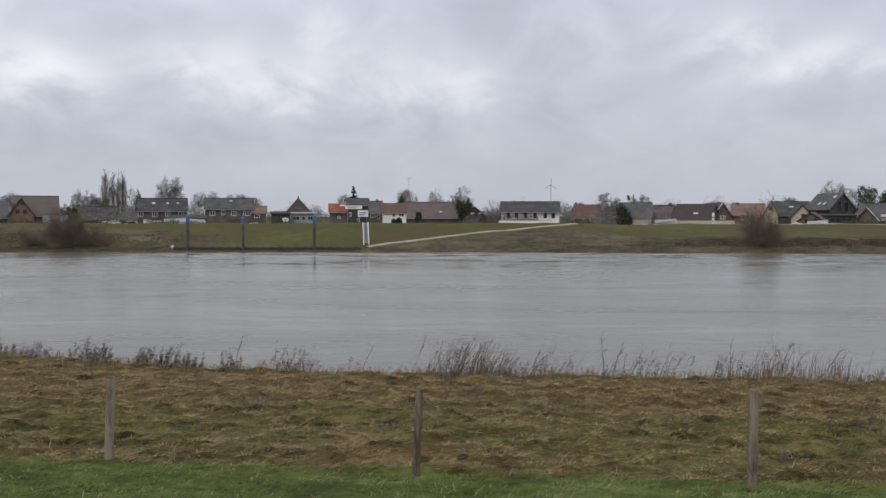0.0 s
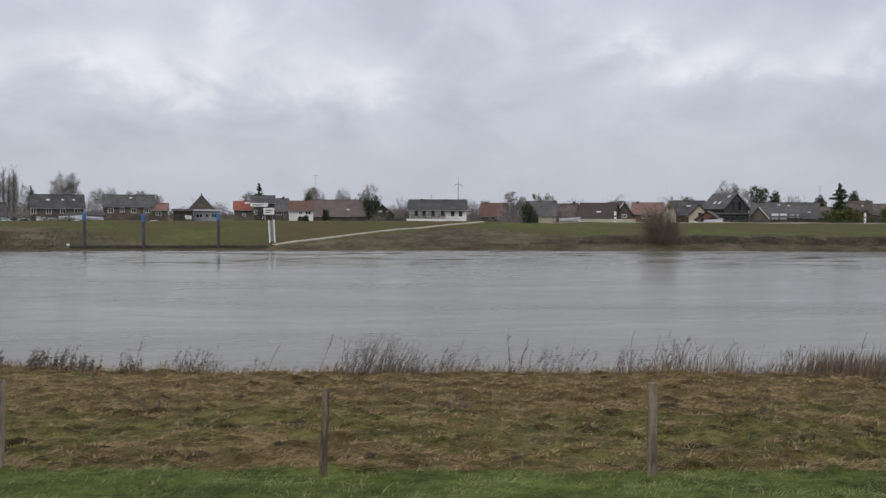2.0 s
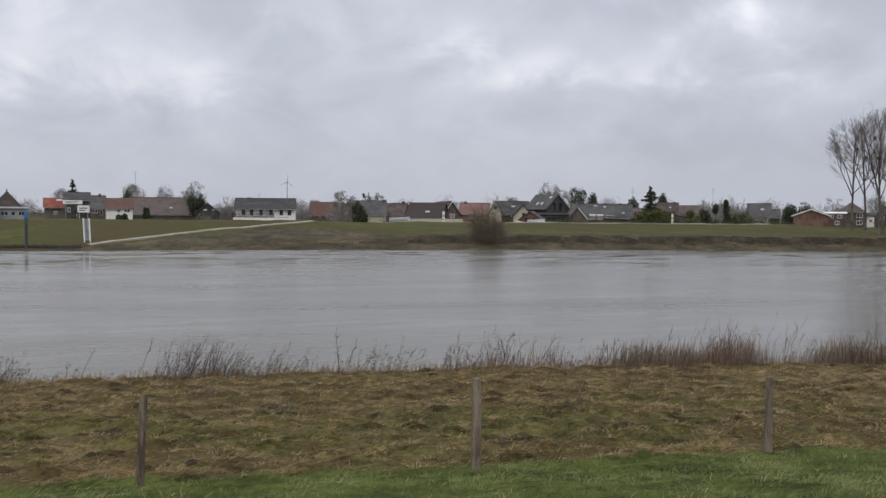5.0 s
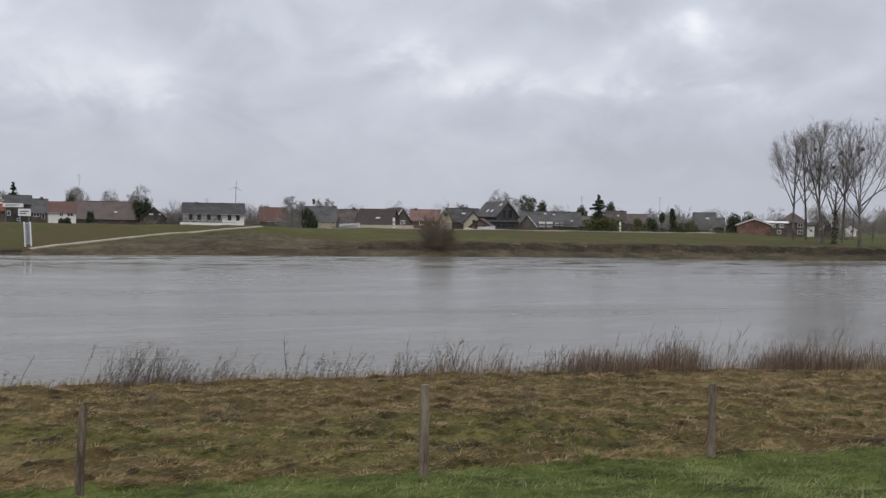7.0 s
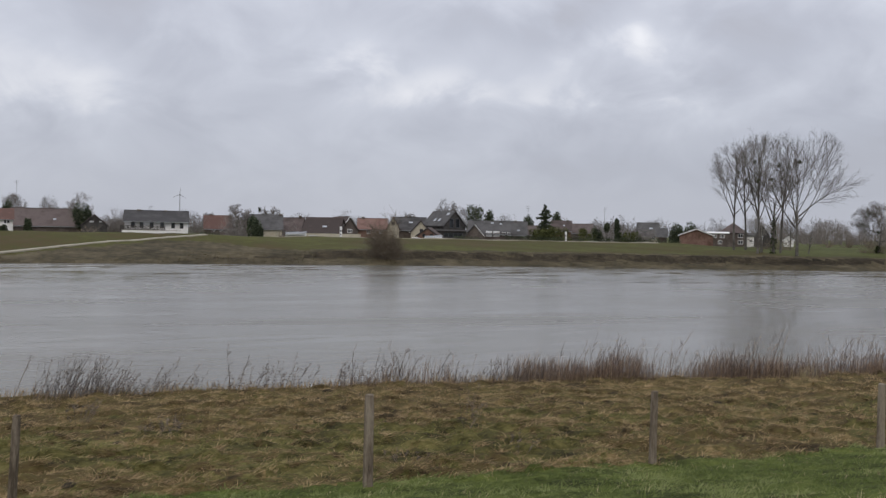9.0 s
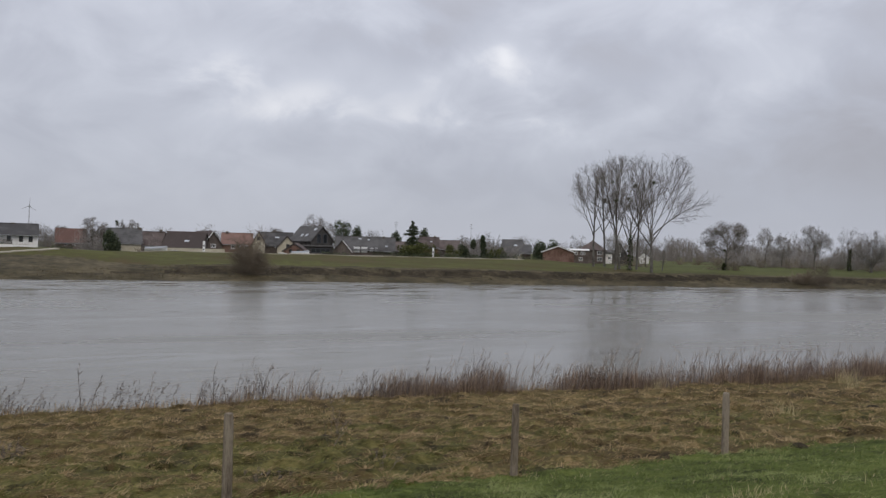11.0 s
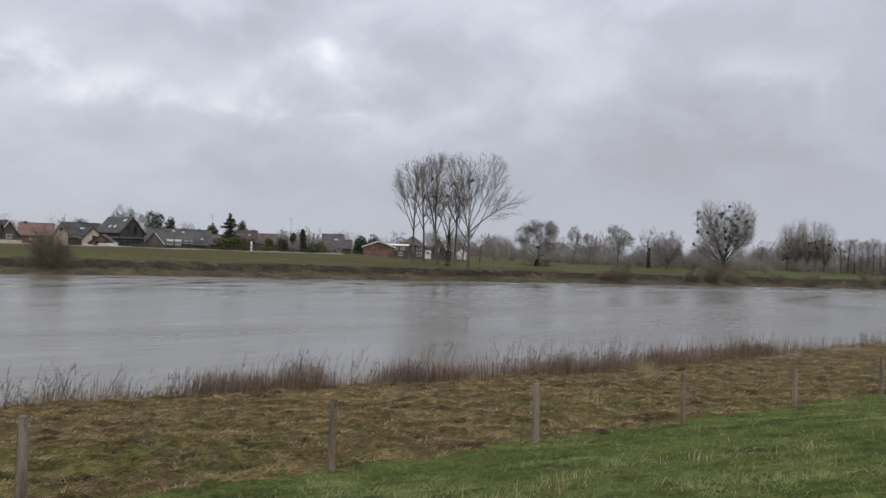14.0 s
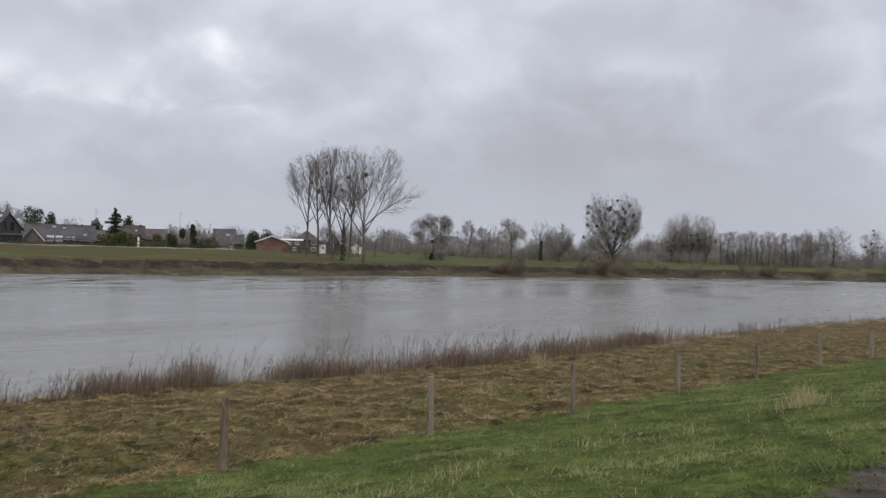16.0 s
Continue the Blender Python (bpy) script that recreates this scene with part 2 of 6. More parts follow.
surface("dark_car_paint", [(0.02, 0.022, 0.028), (0.04, 0.042, 0.05)], 1.0, rough=0.3, bump=0, spec=0.4)
surface("silver_car_paint", [(0.35, 0.36, 0.38), (0.45, 0.46, 0.48)], 1.0, rough=0.3, bump=0, metal=0.5, spec=0.4)


def glossy(name, colour, rough, spec=0.6):
    m = bpy.data.materials.new(name)
    m.use_nodes = True
    b = m.node_tree.nodes["Principled BSDF"]
    b.inputs["Base Color"].default_value = (*colour, 1)
    b.inputs["Roughness"].default_value, b.inputs["Specular IOR Level"].default_value = rough, spec
    MATS[name] = m


glossy("window_glass", (0.02, 0.022, 0.025), 0.06)
# pale base colour stands in for bright sky mirrored in the roof panes
glossy("sky_bright_pane", (0.55, 0.58, 0.62), 0.12, 1.0)


def water_material():
    m = bpy.data.materials.new("river_water")
    m.use_nodes = True
    n = Nodes(m.node_tree)
    b = m.node_tree.nodes["Principled BSDF"]
    pos = n.add("ShaderNodeNewGeometry").outputs["Position"]
    silt = n.noise(n.scaled(pos, 0.012, 0.04, 1), 1.0, 4.0)
    m.node_tree.links.new(n.ramp(silt, [(0.3, (0.128, 0.119, 0.094)), (0.7, (0.152, 0.142, 0.114))]), b.inputs["Base Color"])
    b.inputs["IOR"].default_value = 1.33
    rip = n.noise(n.scaled(pos, 0.22, 0.60, 1), 1.0, 4.0, 0.55, 0.8)
    swell = n.noise(n.scaled(pos, 0.06, 0.10, 1), 1.0, 3.0, 0.5, 0.8)
    gust = n.noise(n.scaled(pos, 0.02, 0.055, 1), 1.0, 4.0, 0.55, 0.7)
    # the stream runs faster along the outer bank and breaks into short glassy waves
    axis = n.add("ShaderNodeSeparateXYZ", {0: pos})
    run = n.math("ADD", axis.outputs[1], n.math("MULTIPLY", axis.outputs[0], 0.17))
    outer = n.add("ShaderNodeMapRange", {"Value": run, "From Min": 82.0, "From Max": 124.0, "To Min": 0.0, "To Max": 1.0}).outputs[0]
    # slicks between the ripples lie smooth and mirror the bank in long thin strips
    slick = n.noise(n.scaled(pos, 0.075, 0.26, 1), 1.0, 3.0, 0.6, 1.2)
    slick = n.add("ShaderNodeMapRange", {"Value": slick, "From Min": 0.53, "From Max": 0.56, "To Min": 0.0, "To Max": 1.0}).outputs[0]
    slick = n.math("MULTIPLY", slick, n.math("ADD", n.math("MULTIPLY", outer, 0.85), 0.15))
    sheen = n.ramp(gust, [(0.38, (0.17,) * 3), (0.64, (0.32,) * 3)])
    m.node_tree.links.new(n.math("SUBTRACT", sheen, n.math("MULTIPLY", slick, 0.17)), b.inputs["Roughness"])
    chop = n.noise(n.scaled(pos, 1.1, 1.6, 1), 1.0, 3.0, 0.55, 0.4)
    ruffle = n.add("ShaderNodeMapRange", {"Value": gust, "From Min": 0.40, "From Max": 0.62, "To Min": 0.07, "To Max": 0.34}).outputs[0]
    h = n.math("ADD", n.math("MULTIPLY", rip, ruffle), n.math("MULTIPLY", swell, 0.34))
    h = n.math("ADD", h, n.math("MULTIPLY", chop, 0.06))
    h = n.math("MULTIPLY", h, n.math("SUBTRACT", 1.0, n.math("MULTIPLY", slick, 0.95)))
    bmp = n.add("ShaderNodeBump", {"Strength": 0.45, "Distance": 0.5, "Height": h})
    m.node_tree.links.new(bmp.outputs[0], b.inputs["Normal"])
    MATS["river_water"] = m


water_material()

# ---- mesh helpers ----


def mesh_of(name, verts, faces, mats, index=None, smooth=False):
    me = bpy.data.meshes.new(name)
    me.from_pydata(verts, [], faces)
    for k in mats:
        me.materials.append(MATS[k])
    if index is not None:
        me.polygons.foreach_set("material_index", np.asarray(index, dtype=np.int32))
    if smooth:
        me.polygons.foreach_set("use_smooth", np.ones(len(me.polygons), dtype=bool))
    me.update()
    return me


def thing(name, x, y, z, turn=0.0, label="", category="", group="", kind=""):
    ob = new(name)
    ob.matrix_world = pose(x, y, z, 0, 0, turn)
    return tagged(ob, label, category, group, kind)


def part(name, bm, material, parent, label=""):
    """Links a bmesh as one mesh object under its thing or part."""
    me = bpy.data.meshes.new(name)
    bm.to_mesh(me)
    bm.free()
    me.materials.append(MATS[material])
    ob = new(name, me)
    ob.parent = parent
    if label:
        ob["label"] = label
    return ob


def box(bm, x0, x1, y0, y1, z0, z1, bevel=0.0):
    vs = [bm.verts.new(p) for p in ((x0, y0, z0), (x1, y0, z0), (x1, y1, z0), (x0, y1, z0), (x0, y0, z1), (x1, y0, z1), (x1, y1, z1), (x0, y1, z1))]
    fs = [bm.faces.new([vs[i] for i in q]) for q in ((3, 2, 1, 0), (4, 5, 6, 7), (0, 1, 5, 4), (1, 2, 6, 5), (2, 3, 7, 6), (3, 0, 4, 7))]
    if bevel:
        bmesh.ops.bevel(bm, geom=list({e for f in fs for e in f.edges}), offset=bevel, segments=1, affect="EDGES")


def boxes(*rows, bevel=0.0):
    bm = bmesh.new()
    for r in rows:
        box(bm, *r, bevel=bevel)
    return bm


def prism(outline, y0, y1):
    """A solid with an outline in x and z, from y0 to y1."""
    bm = bmesh.new()
    a = [bm.verts.new((x, y0, z)) for x, z in outline]
    b = [bm.verts.new((x, y1, z)) for x, z in outline]
    bm.faces.new(a)
    bm.faces.new(b[::-1])
    for i in range(len(a)):
        j = (i + 1) % len(a)
        bm.faces.new((a[j], a[i], b[i], b[j]))
    bmesh.ops.recalc_face_normals(bm, faces=bm.faces)
    return bm


def tube(bm, p, q, r0, r1, sides=8):
    """A closed tapered round bar from p to q."""
    p, q = Vector(p), Vector(q)
    turn = (q - p).to_track_quat("Z", "Y")
    ends = []
    for c, r in ((p, r0), (q, r1)):
        ends.append([bm.verts.new(c + turn @ Vector((r * math.cos(math.tau * i / sides), r * math.sin(math.tau * i / sides), 0))) for i in range(sides)])
    a, b = ends
    for i in range(sides):
        j = (i + 1) % sides
        bm.faces.new((a[i], a[j], b[j], b[i]))
    bm.faces.new(a[::-1])
    bm.faces.new(b)


def at(az, r):
    """Place on the map from the compass turn to the right of straight ahead, and the distance."""
    return r * math.sin(radians(az)), r * math.cos(radians(az))


# ---- the lie of the land: water at 0 m ----
def near_edge(x):
    return sum(near_bends(np.asarray(x, float) + d) for d in (-5, -2.5, 0, 2.5, 5)) / 5


def near_bends(x):
    return np.interp(x, [-400, -120, -40, -14, -9, 0, 11, 18, 24, 32, 43, 57, 69, 110, 200, 400], [60, 42, 34, 28, 25, 23.7, 23.2, 21.8, 20.2, 19.8, 19.4, 17.6, 15.8, 8, -22, -160])


def far_edge(x):
    return sum(far_bends(np.asarray(x, float) + d) for d in (-12, -6, 0, 6, 12)) / 5


def far_bends(x):
    return np.interp(x, [-900, -300, -66, 0, 35, 64, 98, 138, 190, 240, 262, 300, 360, 700], [110, 128, 134.8, 134.6, 132.6, 129.5, 119.8, 110.5, 96, 78, 61, 20, -60, -600])


def fence_line(x):
    return 10.72 - 0.108 * x


def path_line(x):
    return 2.4 - 0.085 * x


def wobble(x, y, s, k=0.0):
    return (np.sin(x * s + 1.3 + k) * np.cos(y * s * 1.13 + 0.4 + 2 * k) + 0.6 * np.sin(x * s * 2.3 + y * s * 1.7 + k) + 0.35 * np.sin(x * s * 4.9 - y * s * 4.1 + 3 * k)) / 1.95


def clumps(x, y, size, seed=0.0):
    """The grass clump a place belongs to: distance from its middle (1 at the rim), the way there from the middle, and a number of its own."""
    u, v = np.asarray(x, float) / (size * 1.35), np.asarray(y, float) / size
    iu, iv = np.floor(u), np.floor(v)
    best = np.full(np.shape(u), 9.0)
    ou, ov, own = np.zeros_like(best), np.zeros_like(best), np.zeros_like(best)
    for a in (-1, 0, 1):
        for b in (-1, 0, 1):
            ca, cb = iu + a, iv + b
            h1 = np.modf(np.abs(np.sin(ca * 127.1 + cb * 311.7 + seed) * 43758.5))[0]
            h2 = np.modf(np.abs(np.sin(ca * 269.5 + cb * 183.3 + seed) * 27183.1))[0]
            du, dv = u - ca - h1, v - cb - h2
            d = np.hypot(du, dv)
            near = d < best
            best, ou, ov = np.where(near, d, best), np.where(near, du, ou), np.where(near, dv, ov)
            own = np.where(near, np.modf(h1 * 7.3 + h2 * 3.1)[0], own)
    return np.clip(best / 0.8, 0, 1), ou, ov, own


def mounds(x, y):
    """Matted tussocks, large and small, that make the meadow bumpy."""
    d, _, _, own = clumps(x, y, 0.34)
    e, _, _, mine = clumps(x, y, 0.18, 5.0)
    return (0.015 + 0.12 * own * own) * (1 - d * d) + (0.01 + 0.04 * mine) * (1 - e * e)


def land(x, y):
    """Ground height."""
    x, y = np.asarray(x, float), np.asarray(y, float)
    e, f, p, fe = near_edge(x), fence_line(x), path_line(x), far_edge(x)
    drop = np.clip(1 - np.maximum(x - 40, 0) / 200, 0.6, 1)
    near = np.interp(y, [-400, -60, -14, -3], [1.8, 1.8, 2.0, 3.9])
    s = np.clip((y - p) / np.maximum(f - p, 0.5), 0, 1)
    near = np.where(y > p, 3.9 - 1.55 * (0.75 * s + 0.25 * s * s * (3 - 2 * s)), near)
    m = np.clip((y - f) / np.maximum(e - f, 1.0), 0, 1)
    near = np.where(y > f, 2.35 - 1.15 * m * drop, near)
    rough = np.clip((y - f + 0.5) / 1.0, 0, 1)
    near = near + rough * (0.06 * wobble(x, y, 1.1) + 0.03 * wobble(x * 0.6, y, 3.9, 1.0) + mounds(x, y) - 0.035) + (1 - rough) * (0.03 * wobble(x, y, 1.9, 2.0) + 0.012 * wobble(x, y, 5.3, 1.0))
    past = y - e
    near = np.where(past > 0, np.maximum(near - 0.75 * past, -2.5), near)
    u = (y - fe) / np.hypot(1, (far_edge(x + 2) - far_edge(x - 2)) / 4)
    k = np.clip((x - 24) / 22, 0, 1)
    ramp_side = np.interp(u, [-30, -6, 0, 9, 30, 34, 44, 60], [-3, -1.2, 0, 1.35, 4.15, 4.2, 2.4, 2.2])
    dike_side = np.interp(u, [-30, -6, 0, 5.6, 7.4, 13, 40, 45, 55, 80], [-3, -1.2, 0, 1.0, 2.05, 2.4, 3.95, 4.0, 2.5, 2.2])
    open_side = np.interp(u, [-30, -6, 0, 5.0, 7.0, 20, 60, 200], [-3, -1.2, 0, 0.9, 1.9, 2.7, 3.1, 3.2])
    q = np.clip((x - 118) / 30, 0, 1)
    q = q * q * (3 - 2 * q)
    far = (ramp_side * (1 - k) + dike_side * k) * (1 - q) + open_side * q
    far = far + np.clip((u - 1) / 6, 0, 1) * (0.12 * wobble(x, y, 0.21) + 0.06 * wobble(x, y, 0.77, 1.0))
    return np.where(u > -30, far, np.where(past > 3.5, np.minimum(near, -2.0), near))


def green_patch(x, y):
    """Strips of the meadow where the grass is still green."""
    m = (y - fence_line(x)) / (near_edge(x) - fence_line(x))
    return wobble(x, y, 0.55, 0.7) + 0.9 * wobble(x, y, 1.9, 0.2) + (1.0 + 0.5 * np.clip((12 - x) / 8, 0, 1)) * np.exp(-((m - 0.27) / 0.19) ** 2) - 0.9 * m - 0.3 * np.clip((x - 10) / 8, 0, 1)


def ground():
    az = np.radians(np.concatenate([np.arange(-34, 84, 0.35), np.arange(84, 326, 3.0)]))
    r = [0.7]
    while r[-1] < 42:
        r.append(r[-1] * (1.06 if r[-1] < 3 else 1.0075 if 9.5 < r[-1] < 27 else 1.0125))
    while r[-1] < 112:
        r.append(r[-1] + 5)
    while r[-1] < 265:
        r.append(r[-1] + 1.3)
    while r[-1] < 4600:
        r.append(r[-1] * 1.06)
    r = np.array(r)
    na, nr = len(az), len(r)
    x, y = np.outer(r, np.sin(az)), np.outer(r, np.cos(az))
    z = land(x, y)
    verts = np.c_[x.ravel(), y.ravel(), z.ravel()].tolist()
    verts.append((0, 0, 3.9))
    i, j = np.meshgrid(np.arange(nr - 1), np.arange(na), indexing="ij")
    j2 = (j + 1) % na
    quads = np.stack([i * na + j, i * na + j2, (i + 1) * na + j2, (i + 1) * na + j], -1).reshape(-1, 4)[:, ::-1]
    c = np.array(verts)[quads].mean(1)
    cx, cy = c[:, 0], c[:, 1]
    u = (cy - far_edge(cx)) / np.hypot(1, (far_edge(cx + 2) - far_edge(cx - 2)) / 4)
    jig = 0.35 * wobble(cx, cy, 2.3)
    ind = np.full(len(cx), 3)
    ind[u > 11] = 2
    ind[(u > 11) & (cx > 125)] = 6
    ind[(u > 46) & (cx < 130)] = 5
    ind[(cx < 20) & (u > np.interp(cx, [-66, -52, -40, -30], [26, 22, 13, 4]) + 2 * wobble(cx, cy, 0.3))] = 2
    ind[(cx > -10) & (cx < 46) & (u > 0) & (u < np.interp(cx, [-12, 20, 46], [3, 24, 5]) + 2 * wobble(cx, cy, 0.3))] = 3
    ind[(cx > 18) & (u > 5.0 + wobble(cx, cy, 0.21)) & (u < 5.0 + np.interp(cx, [18, 44], [0, 2.8]) + 1.2 * wobble(cx, cy, 0.17, 1.0))] = 8
    ind[(cx < 20) & (u > 0) & (u < np.interp(cx, [-66, -52, -40, -30], [26, 22, 13, 5]) + 2 * wobble(cx, cy, 0.3))] = 3
    ind[u < 0] = 4
    side = cy < near_edge(cx) + 0.6
    ind[side & (u < -20)] = 1
    ind[side & (u < -20) & (green_patch(cx, cy) + 0.9 * wobble(cx, cy, 5.0, 0.8) + 0.6 * wobble(cx, cy, 13.0, 0.2) > 0.75)] = 9
    ind[side & (cy < fence_line(cx) + 0.15 + 0.4 * jig)] = 0
    ind[side & (cy < path_line(cx) + 0.3 * jig) & (cy > path_line(cx) - 3.4)] = 7
    faces = quads.tolist() + [(len(verts) - 1, k, (k + 1) % na) for k in range(na)]
    ind = np.r_[ind, np.full(na, 7)]
    me = mesh_of("ground", verts, faces, ["lush_grass_soil", "rough_meadow", "far_grass", "bank_scrub", "river_mud", "village_soil", "far_meadow", "gravel", "bank_soil", "meadow_sward"], ind, True)
    tagged(new("ground", me), "grassy river dike, rough meadow and far bank", "ground", kind="structure")


ground()
water = bpy.data.meshes.new("river")
water.from_pydata([(-1500, 5, -0.12), (1500, -900, -0.12), (1500, 700, -0.12), (-1500, 160, -0.12)], [], [(0, 1, 2, 3)])
water.materials.append(MATS["river_water"])
tagged(new("river", water), "wide grey river with light ripples and streaks", "water", kind="structure")


def river_waves():
    """Short waves where the stream runs fast along the outer bank."""
    g = np.random.default_rng(91)
    x, s = np.meshgrid(np.arange(-80, 240, 0.62), np.arange(-1.0, 58, 0.45), indexing="ij")
    y = far_edge(x) - s
    h = np.zeros_like(x)
    for _ in range(30):
        length = g.uniform(2.4, 5.5)
        a = radians(g.normal(90, 30))
        h += length / math.tau * np.cos((x * math.cos(a) + y * math.sin(a)) * math.tau / length + g.uniform(0, 7))
    h /= math.sqrt(15)
    fade = np.clip((57 - s) / 46, 0, 1) * np.clip((s - 1) / 5, 0.05, 1)
    where = 0.45 * wobble(x * 0.6, y, 0.09, 0.3) + 0.55 * wobble(x * 0.5, y, 0.21, 1.1) + np.clip((-5 - x) / 60, 0, 1) * 0.6
    z = -0.14 + 0.14 * np.clip((57 - s) / 12, 0, 1) + 0.022 * fade * np.clip(0.55 + 1.1 * where, 0.2, 1.6) * h
    ni, nj = x.shape
    i, j = np.meshgrid(np.arange(ni - 1), np.arange(nj - 1), indexing="ij")
    q = np.stack([i * nj + j, i * nj + j + 1, (i + 1) * nj + j + 1, (i + 1) * nj + j], -1).reshape(-1, 4)[:, ::-1]
    me = mesh_of("river_waves", np.c_[x.ravel(), y.ravel(), z.ravel()].tolist(), q.tolist(), ["river_water"], None, True)
    tagged(new("river_waves", me), "short dark waves on the river along the far bank", "water", kind="structure")


river_waves()

# ---- plants: growing things ----


class Tubes:
    """Collects tapered three- or four-sided twigs into one mesh."""

    def __init__(self):
        self.v, self.f = [], []

    def run(self, pts, radii, sides=3):
        base = len(self.v)
        n = len(pts)
        for i, (p, r) in enumerate(zip(pts, radii)):
            d = (pts[min(i + 1, n - 1)] - pts[max(i - 1, 0)]).normalized()
            a = d.cross(Vector((0.31, 0.87, 0.38))).normalized()
            b = d.cross(a)
            for k in range(sides):
                t = math.tau * k / sides
                self.v.append(tuple(p + a * (r * math.cos(t)) + b * (r * math.sin(t))))
        for i in range(n - 1):
            for k in range(sides if sides > 2 else 1):
                k2 = (k + 1) % sides
                self.f.append((base + i * sides + k, base + i * sides + k2, base + (i + 1) * sides + k2, base + (i + 1) * sides + k))

    def leaf(self, c, size, rng):
        a = Vector((rng.gauss(0, 1), rng.gauss(0, 1), rng.gauss(0, 1))).normalized()
        b = a.cross(Vector((rng.gauss(0, 1), rng.gauss(0, 1), rng.gauss(0, 1)))).normalized()
        i = len(self.v)
        for s, t in ((-1, 0), (0, -0.5), (1, 0), (0, 0.5)):
            self.v.append(tuple(c + a * (s * size) + b * (t * size)))
        self.f.append((i, i + 1, i + 2, i + 3))

    def link(self, name, mat, parent, label=""):
        ob = new(name, mesh_of(name, self.v, self.f, [mat]))
        ob.parent = parent
        if label:
            ob["label"] = label
        return ob


def envelope(shape, height, half, off, seed):
    """Whether a point lies inside the crown: half is its half width, off its shift at the top."""
    shift = Vector((seed * 1.7 % 31, seed * 0.9 % 17, seed % 13))

    def inside(p):
        f = p.z / height
        q = Vector((p.x - off * f, p.y, p.z))
        r = math.hypot(q.x, q.y) / half
        bump = 1 + (0.10 if "poplar" in shape else 0.12 if shape in ("rods", "vase") else 0.30) * noise.noise(q * (2.2 / half) + shift)
        if shape in ("poplar", "fork_poplar"):
            wide = np.interp(f, [0.0, 0.22, 0.42, 0.70, 0.90, 1.0], [0.3, 0.70, 1.0, 1.0, 0.88, 0.66])
            if shape == "fork_poplar":
                wide = np.interp(f, [0.0, 0.22, 0.42, 0.58, 0.75, 0.90, 1.0], [0.3, 0.70, 1.05, 1.18, 0.95, 0.80, 0.58])
            return r < wide * bump and f < 1.0 - 0.10 * r * r
        if shape == "round":
            return r * r + ((f - 0.58) / 0.42) ** 2 < bump * bump and f < 1.0
        if shape == "rods":
            wide = np.interp(f, [0.0, 0.15, 0.40, 0.70, 0.88, 1.0], [0.4, 0.75, 1.0, 0.98, 0.80, 0.45])
            return r < wide * bump and f < 1.0
        if shape == "pollard":
            return r * r + ((f - 0.52) / 0.48) ** 2 < bump * bump and f < 1.0
        if shape == "vase":
            wide = np.interp(f, [0.0, 0.12, 0.35, 0.65, 0.85, 0.95, 1.0], [0.35, 0.62, 0.96, 1.02, 0.90, 0.72, 0.50])
            return r < wide * bump and f < 1.0 - 0.10 * r * r
        if shape == "sapling":
            return r < bump and f < 1.0
        if shape == "lombardy":
            return r < (1 - abs(2 * f - 0.9) ** 3) * bump + 0.05 and f < 1.0
        return r * r + (f / 1.0) ** 2 < bump * bump

    return inside


def grow(rng, wood, twigs, p, d, r, level, height, spec, inside, tips, fine=0.010):
    """One limb and what grows on it. spec, by level: (length, segments, children, angle, lowest child, wander, upward pull, thickness)."""
    length, seg, kids, ang, low, wander, pull, thick = spec[level]
    length *= height * rng.uniform(0.75, 1.2) if level else height
    pts, d = [p], d.normalized()
    step = length / seg
    for i in range(seg):
        d = (d + Vector((rng.gauss(0, wander), rng.gauss(0, wander), rng.gauss(0, wander * 0.6) + pull))).normalized()
        q = pts[-1] + d * step
        if i and level and not inside(q):
            break
        pts.append(q)
    n = len(pts) - 1
    tip = r * (0.16 if level == 0 else 0.22 if level == 1 else 0.4)
    rad = [r + (tip - r) * i / n for i in range(n + 1)]
    (wood if level < 2 else twigs).run(pts, rad, 7 if level == 0 else 4 if level == 1 else 3 if level + 1 < len(spec) else 2)
    if level >= 1:
        tips.append(pts[-1])
    if level + 1 >= len(spec):
        return
    spin = rng.uniform(0, math.tau)
    for k in range(max(1, round(kids * n / seg))):
        f = low + (1 - low) * (k + rng.uniform(0.05, 0.95)) / max(1, round(kids * n / seg))
        f = min(f, 0.999)
        s = min(int(f * n), n - 1)
        q = pts[s].lerp(pts[s + 1], f * n - s)
        dd = (pts[s + 1] - pts[s]).normalized()
        side = dd.cross(Vector((0, 0, 1)) if abs(dd.z) < 0.9 else Vector((1, 0, 0))).normalized()
        spin += 2.4 + rng.uniform(-0.6, 0.6)
        side = Matrix.Rotation(spin, 3, dd) @ side
        a = radians(ang * rng.uniform(0.45, 1.45))
        child = max(min(rad[s] * 0.62, spec[level + 1][7] * height), fine)
        grow(rng, wood, twigs, q, dd * math.cos(a) + side * math.sin(a), child, level + 1, height, spec, inside, tips, fine)


